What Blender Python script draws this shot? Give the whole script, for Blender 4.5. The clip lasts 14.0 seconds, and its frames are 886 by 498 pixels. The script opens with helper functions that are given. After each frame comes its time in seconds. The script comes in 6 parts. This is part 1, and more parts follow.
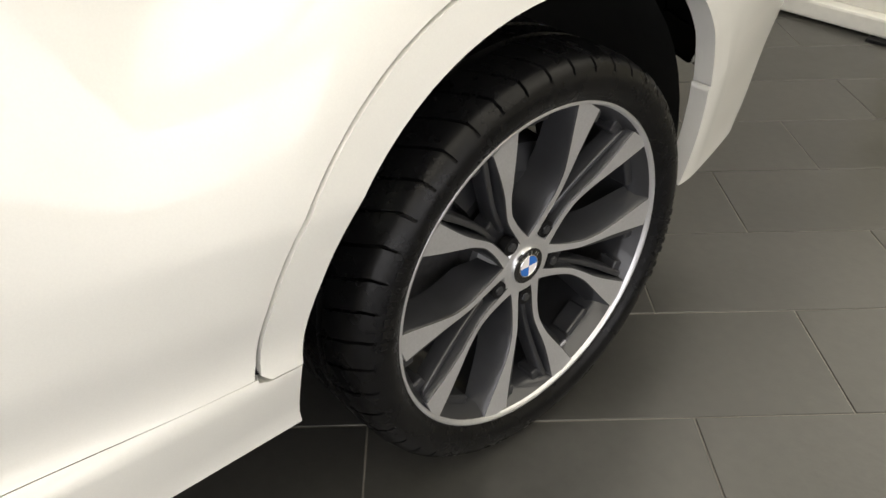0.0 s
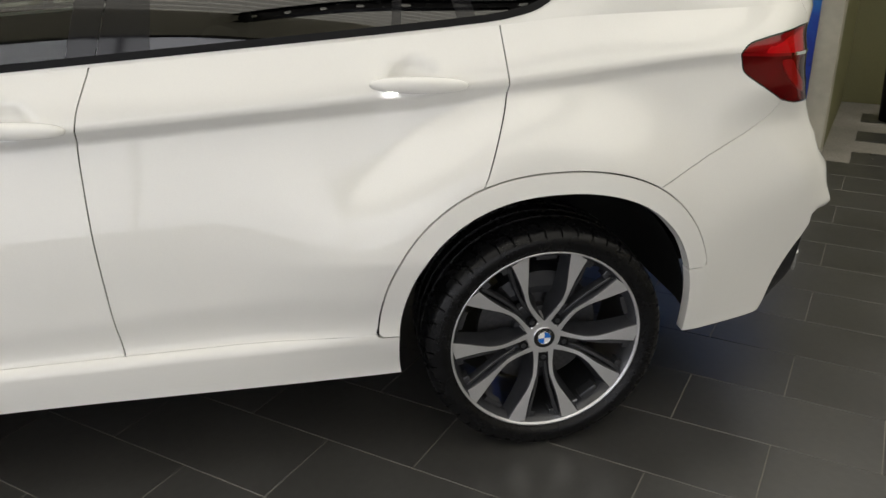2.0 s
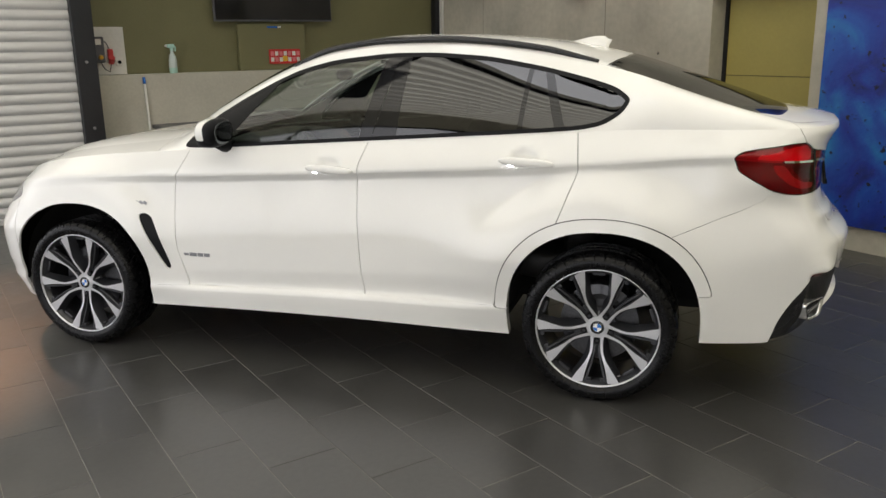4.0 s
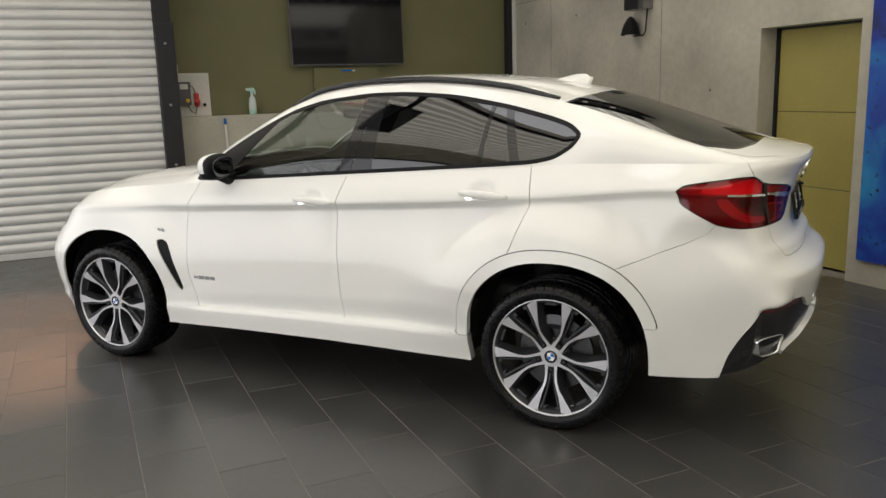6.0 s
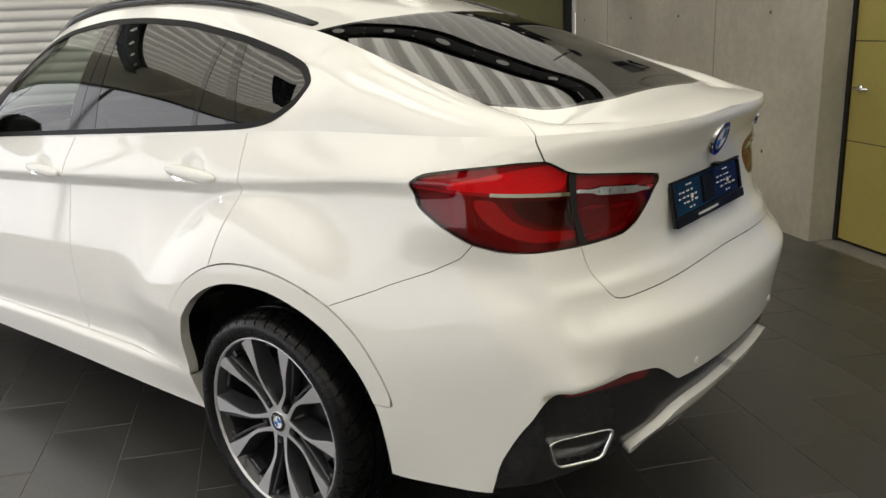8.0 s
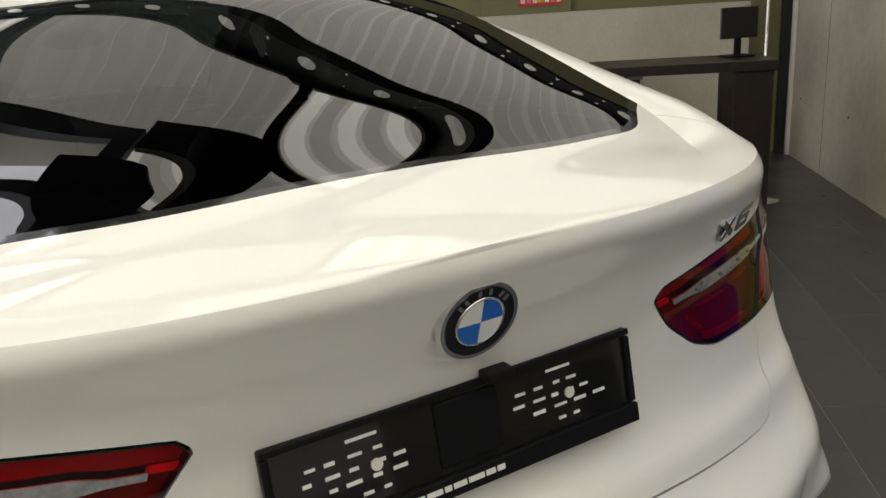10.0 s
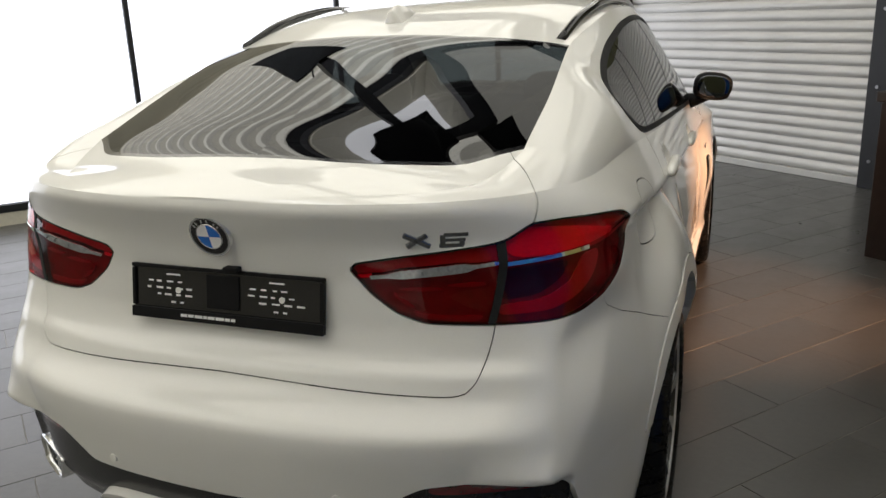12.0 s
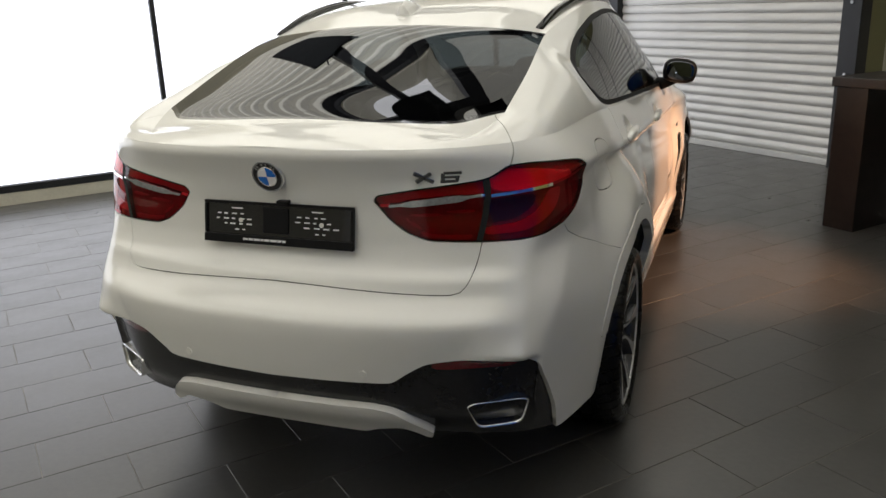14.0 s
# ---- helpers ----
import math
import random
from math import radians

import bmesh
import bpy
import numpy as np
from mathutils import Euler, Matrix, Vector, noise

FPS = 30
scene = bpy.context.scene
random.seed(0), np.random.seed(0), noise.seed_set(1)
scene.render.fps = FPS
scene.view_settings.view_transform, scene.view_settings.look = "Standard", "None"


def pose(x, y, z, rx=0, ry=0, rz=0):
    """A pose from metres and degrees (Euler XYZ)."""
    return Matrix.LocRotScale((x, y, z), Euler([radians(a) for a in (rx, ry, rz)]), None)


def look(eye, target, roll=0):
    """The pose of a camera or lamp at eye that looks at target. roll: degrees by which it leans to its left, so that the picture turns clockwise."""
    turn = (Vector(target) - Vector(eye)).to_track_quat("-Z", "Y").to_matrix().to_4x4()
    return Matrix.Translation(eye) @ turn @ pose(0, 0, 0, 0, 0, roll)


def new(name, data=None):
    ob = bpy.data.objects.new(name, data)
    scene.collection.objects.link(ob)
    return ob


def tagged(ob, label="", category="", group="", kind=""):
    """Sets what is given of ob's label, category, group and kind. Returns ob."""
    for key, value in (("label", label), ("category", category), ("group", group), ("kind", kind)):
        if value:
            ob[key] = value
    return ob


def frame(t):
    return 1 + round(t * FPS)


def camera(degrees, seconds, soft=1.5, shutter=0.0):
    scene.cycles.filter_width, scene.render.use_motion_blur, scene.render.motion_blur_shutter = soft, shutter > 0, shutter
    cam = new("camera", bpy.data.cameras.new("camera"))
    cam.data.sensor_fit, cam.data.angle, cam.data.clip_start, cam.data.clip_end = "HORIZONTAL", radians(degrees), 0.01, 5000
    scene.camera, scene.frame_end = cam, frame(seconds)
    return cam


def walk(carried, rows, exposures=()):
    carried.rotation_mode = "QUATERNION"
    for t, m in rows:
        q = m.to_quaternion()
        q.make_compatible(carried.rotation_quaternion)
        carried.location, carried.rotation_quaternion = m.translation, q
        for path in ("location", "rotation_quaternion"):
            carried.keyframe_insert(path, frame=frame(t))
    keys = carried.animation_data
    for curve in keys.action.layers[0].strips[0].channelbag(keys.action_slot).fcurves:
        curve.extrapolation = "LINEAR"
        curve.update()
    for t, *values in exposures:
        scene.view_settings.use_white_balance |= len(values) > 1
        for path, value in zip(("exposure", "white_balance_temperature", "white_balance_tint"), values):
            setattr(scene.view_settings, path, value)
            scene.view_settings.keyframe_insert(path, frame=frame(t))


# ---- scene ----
cam = camera(57.4, 14.0)

PATH = [
    (0, (-1.667, 0.794, 1.152), (-0.421, -0.261, -0.003), -0.5),
    (0.5, (-1.643, 0.769, 1.21), (-0.499, -0.292, -0.041), -0.6),
    (1, (-1.919, 0.873, 1.39), (-0.679, -0.142, 0.194), -0.9),
    (1.5, (-2.391, 0.817, 1.487), (-0.789, 0.11, 0.521), -0.8),
    (2, (-2.982, 0.672, 1.546), (-1.167, 0.344, 0.773), -0.7),
    (2.5, (-3.474, 0.434, 1.628), (-1.597, 0.42, 0.938), -0.7),
    (3, (-3.944, 0.231, 1.661), (-2.046, 0.415, 1.059), -0.8),
    (3.5, (-4.385, -0.154, 1.654), (-2.524, 0.342, 1.117), -0.9),
    (3.7, (-4.556, -0.259, 1.665), (-2.701, 0.28, 1.147), -0.9),
    (5.8, (-4.646, -1.154, 1.667), (-2.887, -0.285, 1.279), -1.5),
    (6, (-4.473, -1.225, 1.64), (-2.723, -0.339, 1.251), -1.7),
    (6.5, (-4.03, -1.541, 1.612), (-2.321, -0.58, 1.221), -1.9),
    (7, (-3.534, -1.807, 1.583), (-1.921, -0.699, 1.169), -2.2),
    (7.5, (-2.993, -1.956, 1.578), (-1.447, -0.781, 1.1), -2.2),
    (8, (-2.413, -1.898, 1.557), (-0.917, -0.682, 1.024), -2.4),
    (8.5, (-1.869, -1.812, 1.561), (-0.427, -0.549, 0.991), -2.5),
    (9, (-1.404, -1.734, 1.553), (-0.027, -0.411, 0.957), -2.2),
    (9.2, (-1.222, -1.735, 1.548), (0.133, -0.389, 0.956), -2.6),
    (11.3, (0.696, -2.111, 1.589), (0.436, -0.217, 1.002), -2.7),
    (11.5, (0.859, -2.237, 1.616), (0.436, -0.369, 1.042), -2.4),
    (12, (1.136, -2.524, 1.675), (0.459, -0.729, 1.109), -2.2),
    (12.5, (1.248, -2.832, 1.703), (0.545, -1.048, 1.133), -1.9),
    (13, (1.323, -2.996, 1.7), (0.632, -1.209, 1.128), -2.0),
    (13.5, (1.344, -3.079, 1.705), (0.669, -1.289, 1.122), -1.9),
    (14, (1.357, -3.118, 1.69), (0.679, -1.33, 1.104), -2.1),
]
walk(cam, [(t, look(eye, target, roll)) for t, eye, target, roll in PATH],
     [(0, 0.75, 7000, 10), (0.25, 1.0, 7050, 10), (0.5, 1.2, 7150, 10), (0.7, 1.15, 7100, 10), (1.0, 0.72, 6850, 10), (1.5, 0.27, 6650, 10), (2.0, 0.11, 6650, 10), (2.5, 0.19, 6650, 10), (3.7, 0.3, 6700, 10), (7.0, 0.3, 6750, 10), (9.2, 0.40, 6700, 10), (11.2, 0.48, 6500, 10), (11.6, 0.45, 6500, 10), (12.2, 0.22, 6500, 10), (14, 0.2, 6500, 10)])

# ---- light ----
world = bpy.data.worlds.new("world")
scene.world = world
world.use_nodes = True
world.node_tree.nodes["Background"].inputs[0].default_value = (0.55, 0.62, 0.75, 1)
world.node_tree.nodes["Background"].inputs[1].default_value = 0.05
PANEL_LIGHT = 1.30       # back-lit window wall
SKYLIGHT = 2.2           # roof light
ROOF_LIGHT = 1.62        # glow of the roof sheets, standing in for daylight through them

ROOM = pose(0, 0, 0, 0, 0, 51)


def at_room(u, w, z=0.0, rz=0.0):
    return ROOM @ pose(u, w, z, 0, 0, rz)


# ---- materials ----
def material(name, colour, rough=0.5, metal=0.0, coat=0.0, coat_rough=0.03, grain=0.0, grain_size=30.0, stain=0.0, stain_size=3.0,
             bump=0.0, bump_size=200.0, emit=None, strength=0.0, spec=0.5, per_object=0.0, rough_var=0.0):
    m = bpy.data.materials.new(name)
    m.use_nodes = True
    nt = m.node_tree
    b = nt.nodes["Principled BSDF"]
    b.inputs["Base Color"].default_value = (*colour, 1)
    b.inputs["Roughness"].default_value = rough
    b.inputs["Metallic"].default_value = metal
    b.inputs["Coat Weight"].default_value = coat
    b.inputs["Coat Roughness"].default_value = coat_rough
    b.inputs["Coat IOR"].default_value = 1.56 if coat > 0.9 else 1.5
    b.inputs["Specular IOR Level"].default_value = spec
    if emit:
        b.inputs["Emission Color"].default_value = (*emit, 1)
        b.inputs["Emission Strength"].default_value = strength
    geo = nt.nodes.new("ShaderNodeTexCoord")

    def noise_at(size, detail=4.0):
        n = nt.nodes.new("ShaderNodeTexNoise")
        n.inputs["Scale"].default_value, n.inputs["Detail"].default_value = size, detail
        nt.links.new(geo.outputs["Object"], n.inputs["Vector"])
        return n.outputs["Fac"]

    def spread(fac, amount):
        r = nt.nodes.new("ShaderNodeMapRange")
        r.inputs["From Min"].default_value, r.inputs["From Max"].default_value = 0.3, 0.7
        r.inputs["To Min"].default_value, r.inputs["To Max"].default_value = 1 - amount, 1 + amount
        nt.links.new(fac, r.inputs["Value"])
        return r.outputs["Result"]

    def times(a, c):
        n = nt.nodes.new("ShaderNodeMath")
        n.operation = "MULTIPLY"
        nt.links.new(a, n.inputs[0])
        nt.links.new(c, n.inputs[1])
        return n.outputs[0]

    factors = []
    if grain:
        factors.append(spread(noise_at(grain_size), grain))
    if stain:
        factors.append(spread(noise_at(stain_size, 6.0), stain))
    if per_object:
        oi = nt.nodes.new("ShaderNodeObjectInfo")
        r = nt.nodes.new("ShaderNodeMapRange")
        r.inputs["To Min"].default_value, r.inputs["To Max"].default_value = 1 - per_object, 1 + per_object
        nt.links.new(oi.outputs["Random"], r.inputs["Value"])
        factors.append(r.outputs["Result"])
    if factors:
        f = factors[0]
        for g in factors[1:]:
            f = times(f, g)
        mix = nt.nodes.new("ShaderNodeVectorMath")
        mix.operation = "SCALE"
        mix.inputs[0].default_value = colour
        nt.links.new(f, mix.inputs["Scale"])
        nt.links.new(mix.outputs[0], b.inputs["Base Color"])
    if rough_var:
        v = times(spread(noise_at(stain_size * 1.7, 5.0), rough_var), spread(noise_at(grain_size * 0.6), rough_var * 0.5))
        k = nt.nodes.new("ShaderNodeMath")
        k.operation = "MULTIPLY"
        k.inputs[1].default_value = rough
        nt.links.new(v, k.inputs[0])
        nt.links.new(k.outputs[0], b.inputs["Roughness"])
    if bump:
        bn = nt.nodes.new("ShaderNodeBump")
        bn.inputs["Strength"].default_value, bn.inputs["Distance"].default_value = 1.0, bump
        nt.links.new(noise_at(bump_size, 5.0), bn.inputs["Height"])
        nt.links.new(bn.outputs["Normal"], b.inputs["Normal"])
    return m


def glass(name, tint, mirror=0.05):
    """A thin tinted pane: it lets tinted light through and mirrors by its angle, head-on by the given share."""
    m = bpy.data.materials.new(name)
    m.use_nodes = True
    nt = m.node_tree
    nt.nodes.remove(nt.nodes["Principled BSDF"])
    out = nt.nodes["Material Output"]
    tr = nt.nodes.new("ShaderNodeBsdfTransparent")
    tr.inputs["Color"].default_value = (*tint, 1)
    gl = nt.nodes.new("ShaderNodeBsdfGlossy")
    gl.inputs["Roughness"].default_value = 0.0
    lw = nt.nodes.new("ShaderNodeLayerWeight")
    lw.inputs["Blend"].default_value = 0.5
    power = nt.nodes.new("ShaderNodeMath")
    power.operation = "POWER"
    power.inputs[1].default_value = 5.0
    nt.links.new(lw.outputs["Facing"], power.inputs[0])
    share = nt.nodes.new("ShaderNodeMapRange")
    share.inputs["To Min"].default_value = mirror
    nt.links.new(power.outputs[0], share.inputs["Value"])
    mx = nt.nodes.new("ShaderNodeMixShader")
    nt.links.new(share.outputs["Result"], mx.inputs[0])
    nt.links.new(tr.outputs[0], mx.inputs[1])
    nt.links.new(gl.outputs[0], mx.inputs[2])
    nt.links.new(mx.outputs[0], out.inputs[0])
    return m


PAINT = material("white_pearl_paint", (0.80, 0.79, 0.755), 0.52, coat=1.0, coat_rough=0.045, spec=0.2, grain=0.015, grain_size=400, stain=0.015, stain_size=2)
BLACK_GLOSS = material("black_gloss", (0.008, 0.008, 0.009), 0.12, coat=0.6, stain=0.2, stain_size=6)
BLACK_PIANO = material("piano_black", (0.010, 0.010, 0.011), 0.06, stain=0.2, stain_size=6, spec=0.5)
BLACK_TRIM = material("black_plastic", (0.007, 0.007, 0.008), 0.5, spec=0.15, grain=0.2, grain_size=300, bump=0.0002, bump_size=900)
DARK_GAP = material("dark_liner", (0.006, 0.006, 0.006), 0.8, grain=0.3)
RUBBER = material("rubber", (0.0050, 0.0050, 0.0056), 0.27, spec=0.22, grain=0.25, grain_size=90, stain=0.15, stain_size=9, bump=0.0003, bump_size=500, rough_var=0.2)
ALLOY = material("machined_alloy", (0.66, 0.66, 0.68), 0.30, metal=0.7, coat=0.3, grain=0.05, grain_size=250, stain=0.04)
GREY_RIM = material("grey_rim_paint", (0.034, 0.035, 0.040), 0.35, metal=0.3, coat=0.6, grain=0.1, stain=0.1)
STEEL = material("brake_steel", (0.30, 0.30, 0.31), 0.35, metal=0.9, grain=0.15, grain_size=80, stain=0.2)
CHROME = material("chrome", (0.85, 0.86, 0.88), 0.06, metal=1.0, stain=0.03)
DARK_LENS = material("dark_red_lens", (0.13, 0.003, 0.007), 0.12, coat=1.0, grain=0.15, grain_size=50, stain=0.35, stain_size=10, spec=0.6)
RED_COVER = glass("red_cover", (0.86, 0.014, 0.075), 0.045)
LAMP_BRIGHT = material("lamp_reflector", (0.80, 0.74, 0.74), 0.35, grain=0.10, grain_size=150, bump=0.0015, bump_size=160)
LAMP_MID = material("lamp_guide", (0.38, 0.28, 0.28), 0.3, grain=0.10, grain_size=150, bump=0.001, bump_size=140)
LAMP_DIM = material("lamp_housing", (0.13, 0.07, 0.08), 0.25, grain=0.15, grain_size=60, stain=0.3, stain_size=12, bump=0.001, bump_size=90)
LAMP_FAINT = material("lamp_inner_guide", (0.22, 0.14, 0.14), 0.3, grain=0.10, grain_size=150, bump=0.001, bump_size=140)
LAMP_BLACK = material("lamp_hollow", (0.02, 0.015, 0.015), 0.3, grain=0.2, grain_size=60)
SIGN_METAL = material("dark_chrome", (0.32, 0.33, 0.36), 0.16, metal=1.0, stain=0.1)
CLEAR_LENS = material("clear_lens", (0.50, 0.50, 0.53), 0.12, metal=0.6, coat=1.0, grain=0.2, grain_size=120)
GLASS_DARK = glass("privacy_glass", (0.05, 0.055, 0.055), 0.10)
GLASS_CLEAR = glass("door_glass", (0.58, 0.64, 0.60), 0.08)
# dark metal colour stands in for dark surroundings reflected in the mirror
MIRROR_GLASS = material("tinted_mirror", (0.11, 0.12, 0.13), 0.02, metal=1.0, stain=0.03)
LEATHER = material("black_leather", (0.018, 0.017, 0.017), 0.5, grain=0.2, bump=0.0004, bump_size=300)
BLUE = material("blue_enamel", (0.01, 0.14, 0.55), 0.2, coat=1.0)
WHITE = material("white_enamel", (0.8, 0.8, 0.8), 0.25, coat=0.5)
WHITE_LED = material("white_led", (0.9, 0.9, 0.9), 0.3, emit=(0.95, 0.97, 1.0), strength=25.0)
CONCRETE = material("fair_faced_concrete", (0.452, 0.432, 0.364), 0.75, grain=0.06, grain_size=18, stain=0.22, stain_size=1.1, bump=0.001, bump_size=40, rough_var=0.1)
PLASTER = material("cream_plaster", (0.52, 0.50, 0.42), 0.8, grain=0.05, grain_size=40, stain=0.08, stain_size=2, bump=0.0006, bump_size=150)
OLIVE = material("olive_paint", (0.172, 0.165, 0.080), 0.6, grain=0.04, grain_size=60, stain=0.08, stain_size=1.5, bump=0.0004, bump_size=180)
DOOR_PAINT = material("yellow_green_paint", (0.36, 0.31, 0.09), 0.45, grain=0.03, stain=0.06, stain_size=2)
TILE = material("anthracite_tile", (0.046, 0.0448, 0.0423), 0.32, spec=0.82, grain=0.10, grain_size=35, stain=0.12, stain_size=2.4, bump=0.0003, bump_size=90, per_object=0.12, rough_var=0.14)
GROUT = material("grout", (0.22, 0.205, 0.185), 0.85, grain=0.15, grain_size=60, stain=0.3, stain_size=1.5)
SLAT = material("shutter_aluminium", (0.56, 0.555, 0.54), 0.42, metal=0.25, grain=0.03, grain_size=80, stain=0.06, stain_size=2, rough_var=0.1)
BLACK_STEEL = material("black_steel", (0.014, 0.015, 0.018), 0.45, metal=0.2, stain=0.2, stain_size=5)
LIGHT_PANEL = material("frosted_panel", (0.85, 0.87, 0.92), 0.5, emit=(0.875, 0.90, 1.0), strength=PANEL_LIGHT)
SKY_PANEL = material("skylight_panel", (0.85, 0.87, 0.92), 0.5, emit=(0.93, 0.94, 1.0), strength=SKYLIGHT)
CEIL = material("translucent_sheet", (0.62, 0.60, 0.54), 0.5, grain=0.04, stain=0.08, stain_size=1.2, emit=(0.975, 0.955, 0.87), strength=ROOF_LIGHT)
# rib shade put into the emission: half the glow of the upper flats
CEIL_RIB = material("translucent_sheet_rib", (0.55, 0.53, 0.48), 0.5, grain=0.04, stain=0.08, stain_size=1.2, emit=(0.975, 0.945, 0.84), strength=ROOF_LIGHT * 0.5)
# nearly opaque sheets, with an added glow to brighten the far walls
CEIL_DIM = material("dim_sheet", (0.42, 0.41, 0.38), 0.5, grain=0.04, stain=0.08, stain_size=1.2, emit=(0.975, 0.955, 0.87), strength=ROOF_LIGHT * 0.32)
DISC = material("brake_iron", (0.09, 0.09, 0.095), 0.4, metal=0.8, grain=0.15, grain_size=80, stain=0.2)
SATIN_BLACK = material("satin_black", (0.016, 0.016, 0.018), 0.24, grain=0.1, grain_size=80, stain=0.2, stain_size=7)
WENGE = material("dark_wood", (0.013, 0.0085, 0.0075), 0.35, grain=0.3, grain_size=18, stain=0.25, stain_size=4, rough_var=0.15)
SCREEN = material("screen", (0.006, 0.006, 0.008), 0.08, stain=0.1)
WHITE_PLASTIC = material("white_plastic", (0.72, 0.71, 0.67), 0.4, grain=0.04, stain=0.05)
GREY_PLASTIC = material("grey_plastic", (0.10, 0.10, 0.11), 0.45, grain=0.1)
RED_PLASTIC = material("red_plastic", (0.55, 0.03, 0.03), 0.4, stain=0.1)
YELLOW = material("yellow_plastic", (0.75, 0.42, 0.03), 0.4, stain=0.05)
INK = material("grey_ink", (0.16, 0.155, 0.15), 0.7, stain=0.1)
PAPER = material("banner_film", (0.66, 0.65, 0.61), 0.55, grain=0.02, stain=0.04, stain_size=2)
GREEN_PLASTIC = material("mint_plastic", (0.45, 0.70, 0.62), 0.35, stain=0.1)


# ---- mesh tools ----
def part(name, bm, mat, parent=None, label="", smooth=False):
    me = bpy.data.meshes.new(name)
    bm.to_mesh(me)
    bm.free()
    for m in (mat if isinstance(mat, (list, tuple)) else [mat]):
        me.materials.append(m)
    if smooth:
        me.shade_smooth()
    ob = new(name, me)
    if parent:
        ob.parent = parent
    if label:
        tagged(ob, label)
    return ob


def from_arrays(name, verts, faces, mat, parent=None, label="", smooth=True):
    me = bpy.data.meshes.new(name)
    me.from_pydata([tuple(v) for v in verts], [], faces)
    me.materials.append(mat)
    if smooth:
        me.shade_smooth()
    ob = new(name, me)
    if parent:
        ob.parent = parent
    if label:
        tagged(ob, label)
    return ob


def box(bm, lo, hi, bevel=0.0, m=None, mat=0, seg=2):
    lo, hi = Vector(lo), Vector(hi)
    mid, size = (lo + hi) / 2, hi - lo
    r = bmesh.ops.create_cube(bm, size=1.0, matrix=Matrix.Translation(mid) @ Matrix.Diagonal((*size, 1)))
    vs = r["verts"]
    if bevel:
        es = list({e for v in vs for e in v.link_edges})
        b = bmesh.ops.bevel(bm, geom=es, offset=bevel, segments=seg, affect="EDGES", profile=0.5)
        vs = list({v for f in b["faces"] for v in f.verts} | {v for v in vs if v.is_valid})
    if m is not None:
        bmesh.ops.transform(bm, matrix=m, verts=vs)
    if mat:
        for f in {f for v in vs for f in v.link_faces}:
            f.material_index = mat
    return vs


def cyl(bm, r1, r2, depth, m, n=24, mat=0, caps=True):
    r = bmesh.ops.create_cone(bm, cap_ends=caps, segments=n, radius1=r1, radius2=r2, depth=depth, matrix=m)
    if mat:
        for f in {f for v in r["verts"] for f in v.link_faces}:
            f.material_index = mat
    return r["verts"]


def lathe(profile, n=64, axis="x", closed=False):
    """Turns (radius, offset) pairs round the x axis."""
    vs, fs = [], []
    k = len(profile)
    for i in range(n):
        a = 2 * math.pi * i / n
        for r, o in profile:
            vs.append((o, r * math.cos(a), r * math.sin(a)) if axis == "x" else (r * math.cos(a), r * math.sin(a), o))
    for i in range(n):
        j = (i + 1) % n
        for p in range(k if closed else k - 1):
            q = (p + 1) % k
            fs.append((i * k + p, i * k + q, j * k + q, j * k + p))
    return vs, fs


def tube(name, pts, radius, mat, parent=None, n=10, label=""):
    bm = bmesh.new()
    rings = []
    pts = [Vector(p) for p in pts]
    for i, p in enumerate(pts):
        d = (pts[min(i + 1, len(pts) - 1)] - pts[max(i - 1, 0)]).normalized()
        q = d.to_track_quat("Z", "Y")
        r = radius[i] if isinstance(radius, (list, tuple)) else radius
        rings.append([bm.verts.new(p + q @ Vector((r * math.cos(2 * math.pi * k / n), r * math.sin(2 * math.pi * k / n), 0))) for k in range(n)])
    for a, b in zip(rings, rings[1:]):
        for k in range(n):
            bm.faces.new((a[k], a[(k + 1) % n], b[(k + 1) % n], b[k]))
    bm.faces.new(rings[0][::-1])
    bm.faces.new(rings[-1])
    return part(name, bm, mat, parent, label, smooth=True)


def simple(name, mat, boxes, parent=None, bevel=0.0, label="", m=None):
    bm = bmesh.new()
    for lo, hi in boxes:
        box(bm, lo, hi, bevel)
    ob = part(name, bm, mat, parent, label)
    if m is not None:
        ob.matrix_world = m
    return ob


def holder(name, m, label, category, group="", kind=""):
    e = new(name)
    e.empty_display_size = 0.1
    e.matrix_world = m
    return tagged(e, label, category, group, kind)


def structure(ob, label, category):
    return tagged(ob, label, category, "", "structure")


# ---- the room: u runs along the concrete wall, w towards the window wall ----
def wall(name, boxes, mat, label, category="wall"):
    return structure(simple(name, mat, boxes, m=ROOM), label, category)


BACK, FAR, SIDE, GLOW, TOP = -7.6, 6.32, -2.93, 5.45, 3.7

floor = structure(simple("floor", GROUT, [((BACK - 0.3, -5.2, -0.12), (FAR + 0.4, GLOW + 0.3, -0.0025))], m=ROOM),
                  "dark anthracite tiled showroom floor with pale thin joints", "floor")
wall_concrete = wall("wall_concrete", [((1.79, SIDE - 0.3, 0), (6.9, SIDE, TOP)), ((-1.06, SIDE - 0.3, 0), (0.77, SIDE, TOP)),
                                       ((0.77, SIDE - 0.3, 2.08), (1.79, SIDE, TOP))],
                     CONCRETE, "fair-faced grey concrete wall with formwork joints and tie holes")
wall_olive = wall("wall_olive", [((FAR, SIDE - 0.3, 0), (FAR + 0.3, 1.62, TOP))], OLIVE, "olive green painted wall behind the television")
wall_ledge = wall("wall_ledge", [((6.06, -2.5, 0), (FAR - 0.002, 1.62, 1.40))], PLASTER, "cream plastered half-height wall with a flat ledge")
